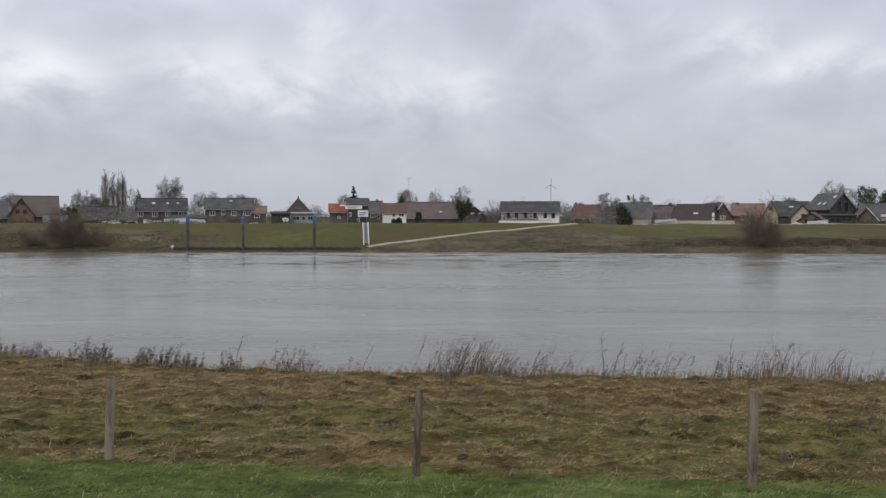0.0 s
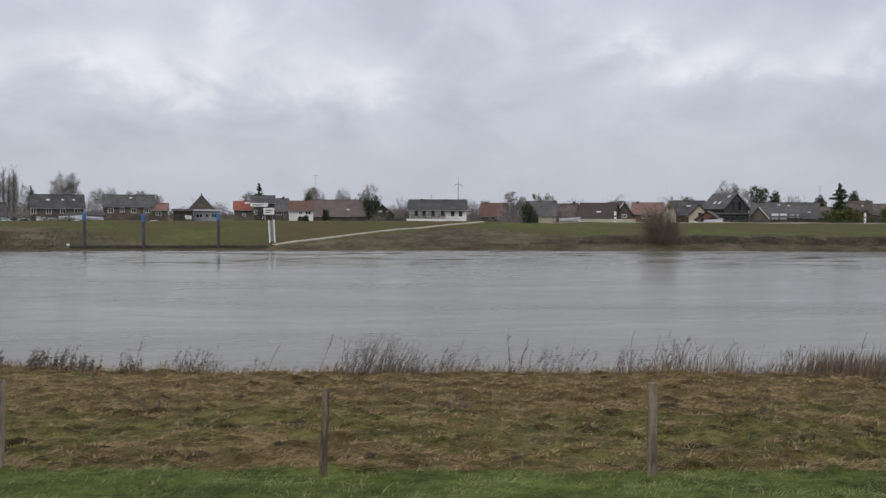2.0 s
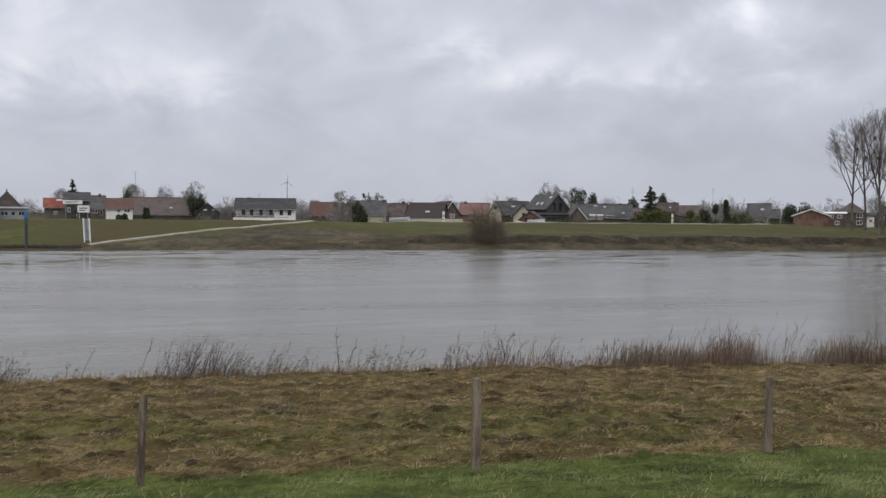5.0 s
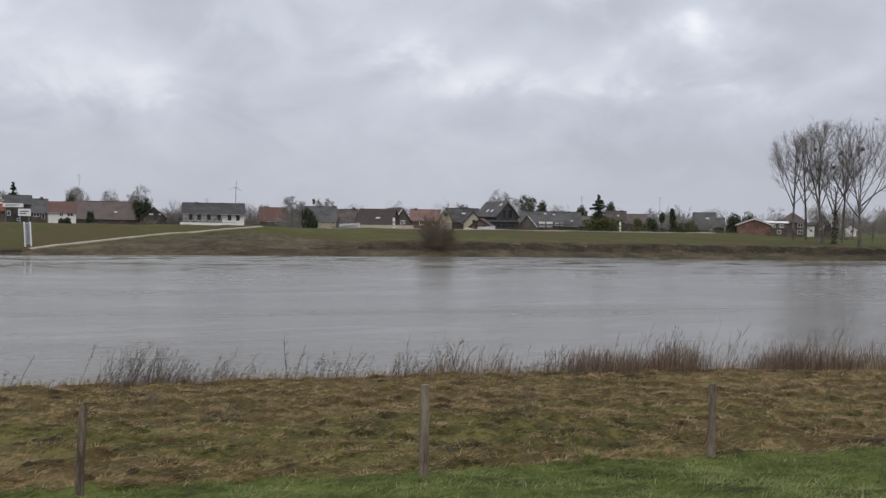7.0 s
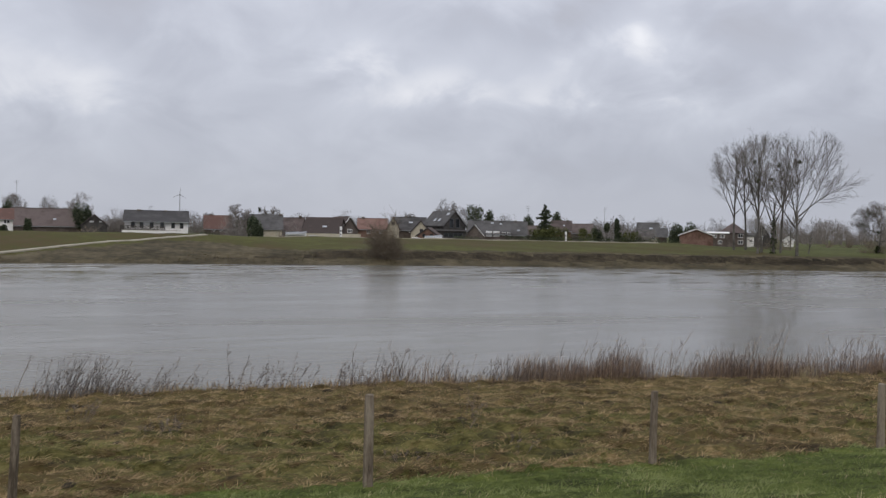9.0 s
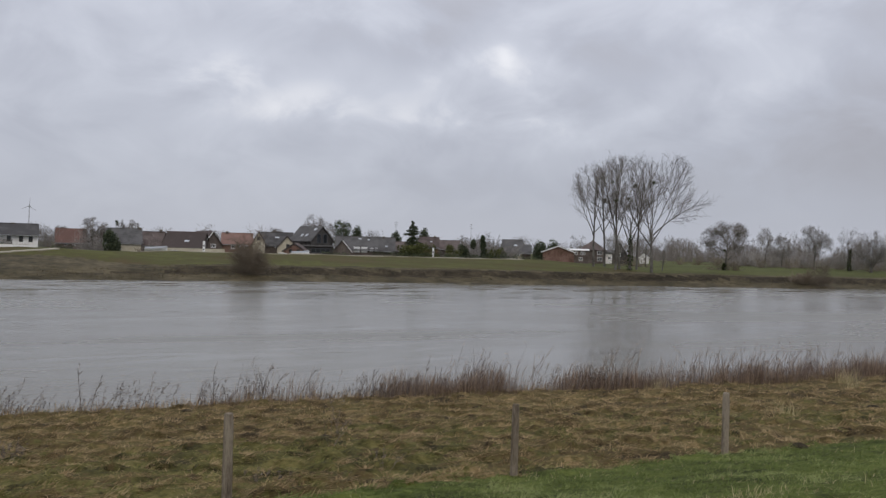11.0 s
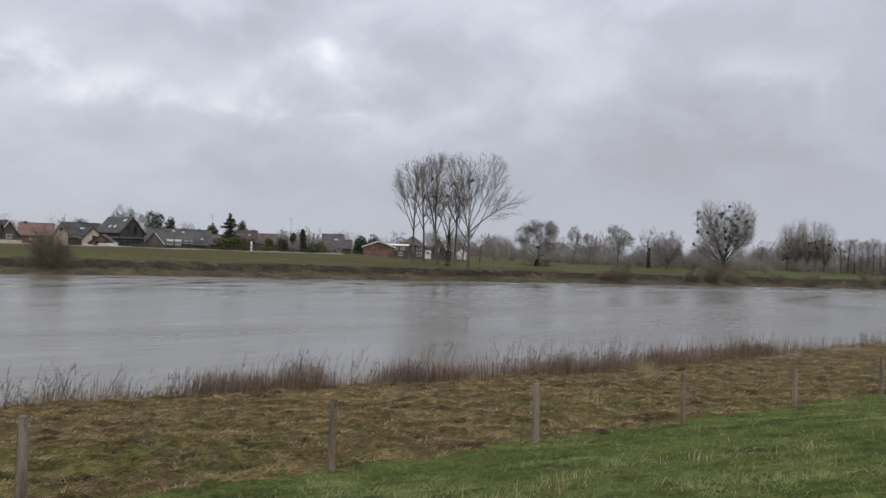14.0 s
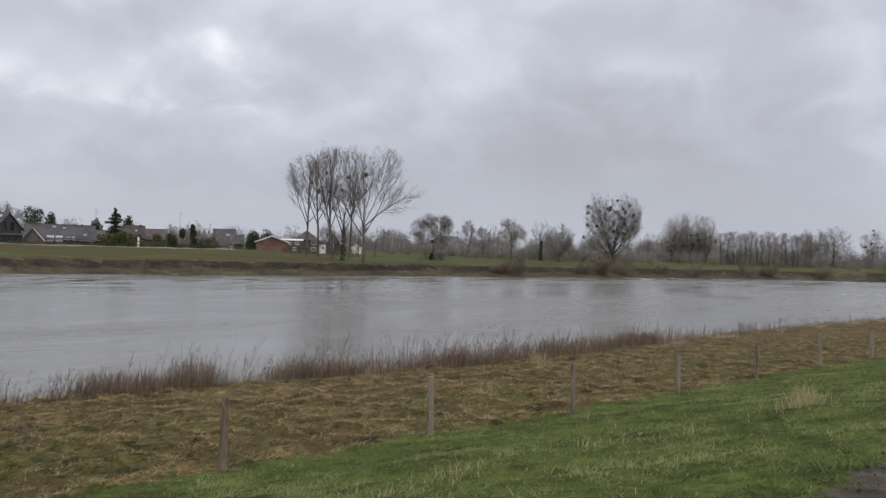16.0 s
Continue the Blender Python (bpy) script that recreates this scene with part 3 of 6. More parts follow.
SHAPES = {
    # high river poplar with a fan of steep limbs
    "poplar": [(0.92, 14, 15, 38, 0.30, 0.025, 0.02, 0), (0.60, 10, 14, 26, 0.36, 0.045, 0.058, 0.0060), (0.17, 4, 9, 30, 0.2, 0.07, 0.05, 0.0019), (0.075, 2, 4, 34, 0.2, 0.10, 0.03, 0.0009), (0.036, 1, 0, 0, 0, 0.1, 0.0, 0.0006)],
    "fork_poplar": [(0.46, 10, 11, 44, 0.42, 0.035, 0.02, 0), (0.80, 11, 16, 28, 0.36, 0.045, 0.046, 0.0076), (0.18, 4, 9, 32, 0.2, 0.08, 0.045, 0.0019), (0.08, 2, 4, 36, 0.2, 0.12, 0.03, 0.0009), (0.036, 1, 0, 0, 0, 0.1, 0.0, 0.0006)],
    # upright limbs in a wide vase
    "vase": [(0.26, 4, 30, 44, 0.2, 0.04, 0.02, 0), (0.98, 11, 20, 32, 0.24, 0.05, 0.035, 0.0070), (0.17, 4, 9, 40, 0.1, 0.10, 0.01, 0.0022), (0.09, 3, 4, 44, 0.1, 0.14, 0.0, 0.0011), (0.045, 1, 0, 0, 0, 0.1, 0.0, 0.0008)],
    # young trees planted close, a dense straight-sided column each
    "sapling": [(0.95, 10, 64, 48, 0.0, 0.02, 0.02, 0), (0.24, 4, 10, 34, 0.05, 0.08, 0.05, 0.004), (0.13, 2, 5, 38, 0.1, 0.12, 0.03, 0.002), (0.06, 1, 0, 0, 0, 0.1, 0.0, 0.0015)],
    # broad round crown
    "round": [(0.72, 8, 13, 54, 0.24, 0.05, 0.02, 0), (0.50, 7, 9, 46, 0.3, 0.09, 0.03, 0.0075), (0.22, 4, 9, 48, 0.15, 0.13, 0.01, 0.0028), (0.10, 3, 4, 48, 0.1, 0.16, -0.02, 0.0014), (0.05, 1, 0, 0, 0, 0.1, 0.0, 0.0010)],
    # many rods from a stub
    "pollard": [(0.24, 4, 24, 48, 0.4, 0.05, 0.02, 0), (0.80, 9, 12, 36, 0.2, 0.06, 0.055, 0.0060), (0.24, 4, 8, 42, 0.1, 0.10, 0.01, 0.0024), (0.10, 3, 4, 44, 0.1, 0.14, 0.0, 0.0013), (0.05, 1, 0, 0, 0, 0.1, 0.0, 0.0010)],
    # columns
    "lombardy": [(0.96, 14, 42, 26, 0.06, 0.012, 0.02, 0), (0.30, 5, 10, 22, 0.1, 0.05, 0.10, 0.005), (0.10, 3, 6, 26, 0.1, 0.08, 0.06, 0.002), (0.05, 1, 0, 0, 0, 0.1, 0.04, 0.0012)],
    # shrub, stems from the ground
    "shrub": [(0.10, 2, 24, 52, 0.02, 0.05, 0.0, 0), (0.95, 7, 12, 38, 0.08, 0.08, 0.02, 0.006), (0.30, 4, 7, 46, 0.05, 0.12, 0.0, 0.0024), (0.13, 3, 3, 46, 0.1, 0.15, 0.0, 0.0015), (0.06, 1, 0, 0, 0, 0.1, 0.0, 0.001)],
    # low scrub and bushes seen from far
    "scrub": [(0.10, 2, 20, 52, 0.02, 0.05, 0.0, 0), (0.85, 5, 10, 38, 0.08, 0.08, 0.02, 0.0032), (0.30, 2, 8, 46, 0.05, 0.12, 0.0, 0.0016), (0.16, 1, 0, 0, 0, 0.15, 0.0, 0.0015)],
    "rods": [(0.20, 4, 36, 28, 0.3, 0.05, 0.02, 0), (0.96, 12, 18, 26, 0.2, 0.04, 0.05, 0.0042), (0.16, 3, 9, 36, 0.1, 0.10, 0.02, 0.0020), (0.13, 1, 0, 0, 0, 0.14, 0.0, 0.0013)],
}


def bare_tree(name, shape, x, y, height, seed, mats=("bark", "twig"), lean=(0.0, 0.0), trunk=None, label="", category="tree", group="", half=None, off=0.0, mistletoe=0, ivy=0.0, thin=1.0, fine=0.010, balls=(0.38, 1.0), arm=None):
    """A leafless tree as high and wide as asked; thin scales how many limbs it has, arm is a side limb: height, direction, length."""
    rng = random.Random(seed)
    wood, twigs, tips = Tubes(), Tubes(), []
    half = half or height * 0.35
    r = trunk or height * {"pollard": 0.04, "rods": 0.035, "shrub": 0.012, "scrub": 0.012, "round": 0.021}.get(shape, 0.017)
    inside = envelope(shape, height, half, off, seed)
    spec = [(a, b, max(1, round(c * thin)) if c else 0, *rest) for a, b, c, *rest in SHAPES[shape]]
    grow(rng, wood, twigs, Vector((0, 0, -0.3)), Vector((lean[0], lean[1], 1)), r, 0, height, spec, inside, tips, fine)
    if arm:
        f, way, length = arm
        bent = [spec[0], (length, 9, 15, 32, 0.35, 0.06, -0.012, 0.0076), *spec[2:]]
        grow(rng, wood, twigs, Vector((lean[0], lean[1], 1)) * (f * height), Vector(way), r * 0.5, 1, height, bent, lambda p: p.z > 0.2 * height, tips, fine)
    z = float(land(x, y))
    ob = thing(name, x, y, z, 0, label, category, group)
    wood.link("trunk", mats[0], ob)
    twigs.link("crown", mats[1], ob, "bare twigs")
    if mistletoe:
        picks = [p for p in tips if balls[0] * height < p.z < balls[1] * height]
        for _ in range(mistletoe):
            c = rng.choice(picks).copy()
            pull = rng.uniform(0.35, 1.0)
            c.x, c.y = c.x * pull, c.y * pull
            ball = Tubes()
            size = rng.uniform(0.35, 0.62)
            for _ in range(70):
                v = Vector((rng.gauss(0, 1), rng.gauss(0, 1), rng.gauss(0, 1))).normalized()
                ball.leaf(c + v * (size * rng.uniform(0.3, 1.0)), 0.16, rng)
            ball.link("mistletoe", "mistletoe_leaf", ob, "dark green ball of mistletoe")
    if ivy:
        sleeve = Tubes()
        for _ in range(int(320 * ivy)):
            h = rng.uniform(0, height * 0.5 * ivy)
            t = rng.uniform(0, math.tau)
            rr = rng.uniform(0.15, 0.6) * (1.1 - 0.5 * h / (height * 0.5 * ivy))
            sleeve.leaf(Vector((rr * math.cos(t) + lean[0] * h, rr * math.sin(t) + lean[1] * h, h)), 0.28, rng)
        sleeve.link("ivy", "ivy", ob, "dark ivy round the trunk")
    return ob


def leafy(name, shape, x, y, height, width, seed, mat="evergreen", label="", category="tree", group="", base=None, count=1500):
    """An evergreen: cone (tiered fir), column (cypress), dome (broad shrub or yew)."""
    rng = random.Random(seed)
    ob = thing(name, x, y, float(land(x, y)) if base is None else base, 0, label, category, group)
    wood, crown = Tubes(), Tubes()
    wood.run([Vector((0, 0, -0.2)), Vector((0.02, 0, height * 0.5)), Vector((0, 0, height * 0.96))], [height * 0.022, height * 0.014, 0.02], 6)
    if shape == "cone":
        arms = 44
        for k in range(arms):
            f = ((k + rng.random()) / arms) ** 1.15
            h0 = height * (0.08 + 0.90 * f)
            a = 2.4 * k + rng.uniform(-0.4, 0.4)
            L = (width * 0.5 * (1 - f) ** 0.75 + 0.12) * rng.uniform(0.45, 1.35)
            tip = Vector((L * math.cos(a), L * math.sin(a), h0 - 0.16 * L + rng.uniform(-0.1, 0.35)))
            root = Vector((0, 0, h0))
            wood.run([root, root.lerp(tip, 0.5) + Vector((0, 0, -0.06 * L)), tip], [0.05, 0.035, 0.012], 3)
            for _ in range(max(6, int(count / arms * (0.5 + L)))):
                s = rng.uniform(0.05, 1.0)
                p = root.lerp(tip, s) + Vector((rng.gauss(0, 0.10 * L * s + 0.05), rng.gauss(0, 0.10 * L * s + 0.05), rng.gauss(-0.10, 0.13)))
                crown.leaf(p, rng.uniform(0.12, 0.28), rng)
    else:
        lobes = []
        for _ in range(16 if shape == "dome" else 8):
            if shape == "dome":
                a, q = rng.uniform(0, math.tau), math.sqrt(rng.random()) * 0.34
                lobes.append((Vector((q * width * math.cos(a), q * width * math.sin(a), height * rng.uniform(0.3, 0.78))), width * rng.uniform(0.15, 0.24), height * rng.uniform(0.15, 0.26)))
            else:
                h = rng.uniform(0.08, 0.86)
                lobes.append((Vector((rng.gauss(0, 0.05 * width), rng.gauss(0, 0.05 * width), height * h)), width * 0.5 * (1.05 - 0.65 * h), height * 0.15))
        for k in range(count):
            c, rx, rz = lobes[k % len(lobes)]
            v = Vector((rng.gauss(0, 1), rng.gauss(0, 1), rng.gauss(0, 1))).normalized() * rng.uniform(0.55, 1.08)
            p = c + Vector((v.x * rx, v.y * rx, v.z * rz))
            crown.leaf(Vector((p.x, p.y, max(p.z, 0.05))), rng.uniform(0.12, 0.30), rng)
    wood.link("trunk", "bark", ob)
    crown.link("crown", mat, ob, "dense foliage")
    return ob


def hedge(x0, y0, x1, y1, z, height, depth, seed, mat="evergreen", label="clipped dark green garden hedge"):
    rng = random.Random(seed)
    ob = thing("hedge", x0, y0, z, 0, label, "hedge", "garden hedges")
    L = math.hypot(x1 - x0, y1 - y0)
    ux, uy = (x1 - x0) / L, (y1 - y0) / L
    leaf = Tubes()
    for k in range(int(L / 0.8)):
        s = (k + rng.uniform(0.2, 0.8)) * 0.8
        stem = Tubes()
        stem.run([Vector((ux * s, uy * s, -0.3)), Vector((ux * s, uy * s, height * 0.8))], [0.04, 0.02], 4)
        stem.link("stem", "bark", ob)
    for _ in range(int(L * height * 60)):
        s, h, q = rng.uniform(0, L), rng.uniform(0, 1), rng.uniform(-0.5, 0.5)
        hh = height * h * (1 + 0.06 * math.sin(s * 1.7) + 0.04 * math.sin(s * 4.1))
        leaf.leaf(Vector((ux * s - uy * q * depth, uy * s + ux * q * depth, hh)), rng.uniform(0.1, 0.2), rng)
    leaf.link("foliage", mat, ob)
    return ob


def blades(name, x, y, height, droop, width, mat, seed, label, lift=0.0, rough=0.0, clump=0.0):
    """One blade a place: a bent strip of two faces. In clumps the blades spread from the middle and stand higher there."""
    g = np.random.default_rng(seed)
    n = len(x)
    z = land(x, y) - 0.02 + lift
    a = g.uniform(0, math.tau, n)
    h = height * g.uniform(0.55, 1.3, n) * (1 + 0.45 * wobble(x, y, 3.1, 1.7)) * (1 + rough * wobble(x, y, 11.0, 0.9))
    if clump:
        d, ou, ov, own = clumps(x, y, clump, 0.0 if clump > 0.3 else 5.0)
        a = np.arctan2(ov + g.normal(0, 0.22, n), ou + g.normal(0.12, 0.22, n)) + 1.3 * (own - 0.5)
        h *= (1.35 - 0.75 * d) * (0.6 + 0.8 * own)
    h = np.minimum(h, 1.45 * height)
    out = droop * h * g.uniform(0.4, 1.3, n)
    # the wind has laid the grass a little to the right
    dx, dy = np.cos(a) * out + 0.25 * h * droop, np.sin(a) * out
    wx, wy = -np.sin(a) * width * 0.5, np.cos(a) * width * 0.5
    zt = h * np.clip(1.15 - 0.55 * droop * g.uniform(0.6, 1.2, n), 0.25, 1.2)
    v = np.empty((n, 5, 3))
    for k, (f, fz, s) in enumerate(((0, 0, 1), (0, 0, -1), (0.4, 0.68, 0.8), (0.4, 0.68, -0.8), (1, 1, 0))):
        v[:, k, 0] = x + dx * f + wx * s
        v[:, k, 1] = y + dy * f + wy * s
        v[:, k, 2] = z + zt * fz
    b = np.arange(n)[:, None] * 5
    quads = np.concatenate([b + 0, b + 1, b + 3, b + 2], 1)
    tris = np.concatenate([b + 2, b + 3, b + 4], 1)
    me = bpy.data.meshes.new(name)
    me.vertices.add(n * 5)
    me.vertices.foreach_set("co", v.ravel())
    loops = np.concatenate([quads, tris], 1).ravel()
    me.loops.add(len(loops))
    me.loops.foreach_set("vertex_index", loops.astype(np.int32))
    me.polygons.add(n * 2)
    start = (np.arange(n)[:, None] * 7 + np.array([[0, 4]])).ravel()
    me.polygons.foreach_set("loop_start", start.astype(np.int32))
    me.materials.append(MATS[mat])
    me.update(calc_edges=True)
    me.validate()
    return tagged(new(name, me), label, "grass", kind="stuff")

# ---- buildings ----
def along_x(outline, x0, x1):
    """A solid with an outline in y and z, from x0 to x1."""
    bm = prism(outline, x0, x1)
    for v in bm.verts:
        v.co = (v.co.y, v.co.x, v.co.z)
    bmesh.ops.recalc_face_normals(bm, faces=bm.faces)
    return bm


def lattice(xs, zs, solid, y0, y1):
    """A flat frame in one piece over a grid of cells, of which solid(i, j) says which are filled."""
    bm = bmesh.new()
    nx, nz = len(xs), len(zs)
    v = [[[bm.verts.new((a, y, b)) for b in zs] for a in xs] for y in (y0, y1)]
    full = [[solid(i, j) for j in range(nz - 1)] for i in range(nx - 1)]
    for i in range(nx - 1):
        for j in range(nz - 1):
            if not full[i][j]:
                continue
            bm.faces.new((v[0][i][j], v[0][i + 1][j], v[0][i + 1][j + 1], v[0][i][j + 1]))
            bm.faces.new((v[1][i][j], v[1][i][j + 1], v[1][i + 1][j + 1], v[1][i + 1][j]))
            for di, dj, p, q in ((-1, 0, (i, j + 1), (i, j)), (1, 0, (i + 1, j), (i + 1, j + 1)), (0, -1, (i, j), (i + 1, j)), (0, 1, (i + 1, j + 1), (i, j + 1))):
                a, b = i + di, j + dj
                if not (0 <= a < nx - 1 and 0 <= b < nz - 1 and full[a][b]):
                    bm.faces.new((v[0][p[0]][p[1]], v[1][p[0]][p[1]], v[1][q[0]][q[1]], v[0][q[0]][q[1]]))
    bmesh.ops.recalc_face_normals(bm, faces=bm.faces)
    return bm


def window(parent, x, z, w, h, y=0.0, frame_mat="white_paint", bars=1, name="window", tilt=None, pane="window_glass"):
    """A framed window in a wall that faces -y; tilt lays it on a roof."""
    t = 0.10 if w > 0.7 else 0.07
    xs = [-w / 2, -w / 2 + t]
    for k in range(bars):
        c = -w / 2 + w * (k + 1) / (bars + 1)
        xs += [c - t / 2, c + t / 2]
    xs += [w / 2 - t, w / 2]
    ob = part(name, lattice(xs, [-h / 2, -h / 2 + t, h / 2 - t, h / 2], lambda i, j: j != 1 or i % 2 == 0, -0.06, 0.06), frame_mat, parent)
    ob.matrix_local = pose(x, y, z, tilt or 0, 0, 0)
    g = part("pane", boxes((-w / 2 + t, w / 2 - t, -0.02, 0.02, -h / 2 + t, h / 2 - t)), pane, ob)
    return ob


def house(az, r, w, eave, ridge, roof="slate_roof", wall="brown_brick", style="long", depth=8.0, turn=0.0, windows=(), lights=(), chimneys=(), base=2.0,
          label="", gutter=True, over=0.35, doors=(), name="house", frame_mat="white_paint", panels=(), barge=None):
    """A house that turns its front to the river. Heights are above the water; windows: x, z, width, height, bars; lights: roof windows x, z, width, height."""
    x, y = at(az, r)
    ob = thing(name, x, y, base, turn - az, label, "house", "village houses")
    e, g, hw = eave - base, ridge - base, w / 2
    th = 0.2
    if style == "long":
        part("wall", along_x([(0, 0), (depth, 0), (depth, e), (depth / 2, g - 0.05), (0, e)], -hw, hw), wall, ob)
        k = (g - e) / (depth / 2)
        for y0, y1, sgn in ((-over, depth / 2, 1), (depth + over, depth / 2, -1)):
            z0 = e - k * over
            part("roof", along_x([(y0, z0), (y1, g), (y1, g + th * 1.2), (y0, z0 + th)], -hw - 0.3, hw + 0.3), roof, ob)
        part("ridge_cap", along_x([(depth / 2 - 0.16, g + 0.17), (depth / 2 + 0.16, g + 0.17), (depth / 2 + 0.08, g + 0.32), (depth / 2 - 0.08, g + 0.32)], -hw - 0.3, hw + 0.3), roof, ob)
        if gutter:
            part("gutter", boxes((-hw - 0.3, hw + 0.3, -over - 0.14, -over - 0.003, e - k * over - 0.02, e - k * over + 0.10)), "grey_metal", ob)
        ang = math.degrees(math.atan2(g - e, depth / 2))
        for lx, lz, lw, lh in lights:
            f = (lz - base - e) / (g - e)
            window(ob, lx, e + f * (g - e) + 0.27, lw, lh, f * depth / 2, "grey_metal", 0, "roof_window", -(90 - ang), "sky_bright_pane")
        for cx, cw, ch in chimneys:
            stack = part("chimney", boxes((cx - cw / 2, cx + cw / 2, depth / 2 - 0.35, depth / 2 + 0.35, g - 0.6, g + ch)), "brown_brick", ob)
            part("cap", boxes((cx - cw / 2 - 0.07, cx + cw / 2 + 0.07, depth / 2 - 0.42, depth / 2 + 0.42, g + ch + 0.002, g + ch + 0.1)), "concrete", stack)
    else:
        part("wall", prism([(-hw, 0), (hw, 0), (hw, e), (0, g - 0.05), (-hw, e)], 0, depth), wall, ob)
        k = (g - e) / hw
        for sgn in (-1, 1):
            zo = e - k * over
            part("roof", prism([(sgn * (hw + over), zo), (0, g), (0, g + th * 1.2), (sgn * (hw + over), zo + th)], -0.3, depth + 0.3), roof, ob)
            part("barge_board", prism([(sgn * (hw + over), zo - 0.1), (0, g - 0.1), (0, g + 0.14), (sgn * (hw + over), zo + 0.14)], -0.38, -0.304), (barge[0 if sgn < 0 else 1] if barge else "white_paint" if gutter else "dark_boards"), ob)
        ang = math.degrees(math.atan2(g - e, hw))
        for ly, lf, lw, lh in lights:
            ob2 = window(ob, 0, 0, lw, lh, 0, "grey_metal", 0, "roof_window", None, "sky_bright_pane")
            ob2.matrix_local = Matrix.Translation((-hw * (1 - lf) - 0.12, ly, e + lf * (g - e) + 0.25)) @ pose(0, 0, 0, 0, 0, -90) @ pose(0, 0, 0, -(90 - ang))
        for cx, cw, ch in chimneys:
            part("chimney", boxes((cx - cw / 2, cx + cw / 2, depth * 0.4, depth * 0.4 + 0.6, g - 1.8, g + ch)), "brown_brick", ob)
    for row in windows:
        wx, wz, ww, wh = row[:4]
        window(ob, wx, wz - base, ww, wh, 0.0, frame_mat, row[4] if len(row) > 4 else 1)
    for px, pz, pw, ph in panels:
        door = part("garage_door", boxes((px - pw / 2, px + pw / 2, -0.08, 0.0, pz - base - ph / 2, pz - base + ph / 2)), "white_paint", ob, "white panelled garage door")
        for k in range(3):
            zz = pz - base - ph / 2 + ph * (k + 1) / 4
            part("groove", boxes((px - pw / 2 + 0.05, px + pw / 2 - 0.05, -0.088, -0.082, zz - 0.02, zz + 0.02)), "grey_metal", door)
    for dx, dw, dh in doors:
        d = part("door", boxes((dx - dw / 2, dx + dw / 2, -0.05, 0.03, 0.02, dh)), "dark_boards", ob)
        part("door_handle", boxes((dx + dw / 2 - 0.16, dx + dw / 2 - 0.08, -0.12, -0.055, 1.0, 1.05)), "grey_metal", d)
    return ob


def car(az, r, z, paint, turn, label, tall=0.0):
    """A parked car, its side to the river."""
    x, y = at(az, r)
    ob = thing("car", x, y, z, turn - az, label, "car", "parked cars")
    roof = 1.45 + tall
    body = prism([(-2.15, 0.35), (2.1, 0.35), (2.15, 0.75), (1.95, 0.92), (1.0, 0.98), (0.35, roof - 0.04), (-0.2, roof), (-1.3, roof - 0.03), (-2.0, 0.98), (-2.2, 0.85)], -0.85, 0.85)
    bmesh.ops.bevel(body, geom=list(body.edges), offset=0.05, segments=1, affect="EDGES")
    part("body", body, paint, ob)
    part("side_window", prism([(-1.75, 0.98), (0.75, 0.98), (0.28, roof - 0.12), (-1.25, roof - 0.12)], -0.875, -0.853), "window_glass", ob)
    part("side_window", prism([(-1.75, 0.98), (0.75, 0.98), (0.28, roof - 0.12), (-1.25, roof - 0.12)], 0.853, 0.875), "window_glass", ob)
    for wx in (-1.35, 1.35):
        for wy in (-0.80, 0.80):
            bm = bmesh.new()
            tube(bm, (wx, wy - 0.1, 0.32), (wx, wy + 0.1, 0.32), 0.32, 0.32, 14)
            tyre = part("wheel", bm, "rubber", ob)
            rim = bmesh.new()
            s = -1 if wy < 0 else 1
            tube(rim, (wx, wy + s * 0.1, 0.32), (wx, wy + s * 0.115, 0.32), 0.2, 0.18, 12)
            part("rim", rim, "grey_metal", tyre)
    for lx in (-2.16, 2.1):
        part("headlight" if lx > 0 else "tail_light", boxes((lx - 0.06, lx + 0.06, -0.78, -0.5, 0.68, 0.8)), "white_paint" if lx > 0 else "red_car_paint", ob)
    return ob


def bar_sign(az, r, z0, w, h, label, base=2.0, mat="white_paint"):
    """A flat notice on two posts, its writing too far to read."""
    x, y = at(az, r)
    ob = thing("sign", x, y, base, -az, label, "sign", "signs by the landing")
    part("board", boxes((-w / 2, w / 2, -0.06, 0.0, z0 - base, z0 - base + h)), mat, ob)
    for s in (-0.35, 0.35):
        bm = bmesh.new()
        tube(bm, (s * w, 0.06, 0), (s * w, 0.06, z0 - base + h), 0.05, 0.05, 8)
        part("post", bm, "grey_metal", ob)
    for k in range(2):
        part("writing", boxes((-w * 0.36, w * (0.3 - 0.15 * k), -0.068, -0.062, z0 - base + h * (0.55 - 0.3 * k), z0 - base + h * (0.68 - 0.3 * k))), "dark_steel", ob)
    return ob

# ---- the village behind the far dike, from the upstream end ----
house(-24.55, 212, 8.2, 5.74, 9.73, roof="brown_roof", wall="orange_brick", label="brick house with a brown tiled roof and pale low front wall", windows=[(1.57, 5.12, 1.08, 0.68, 0)])
house(-25.42, 211, 5.04, 5.73, 9.24, style="gable", depth=4.0, roof="brown_roof", wall="orange_brick", label="orange brick gable wing with a small attic window", gutter=False, frame_mat="dark_boards", windows=[(-0.72, 6.46, 0.81, 0.94), (0.69, 6.46, 0.81, 0.94), (0.3, 8.2, 0.8, 0.55, 0)])
house(-27.0, 216, 6.5, 5.3, 8.7, roof="slate_roof", wall="brown_brick", label="dark brick house with a slate roof at the village end", windows=[(1.2, 4.8, 1.0, 0.8)])
house(-21.30, 205, 7.14, 4.88, 7.35, roof="dark_boards", wall="dark_boards", label="low dark wooden barn with a shallow sloping roof", gutter=False, over=0.8)
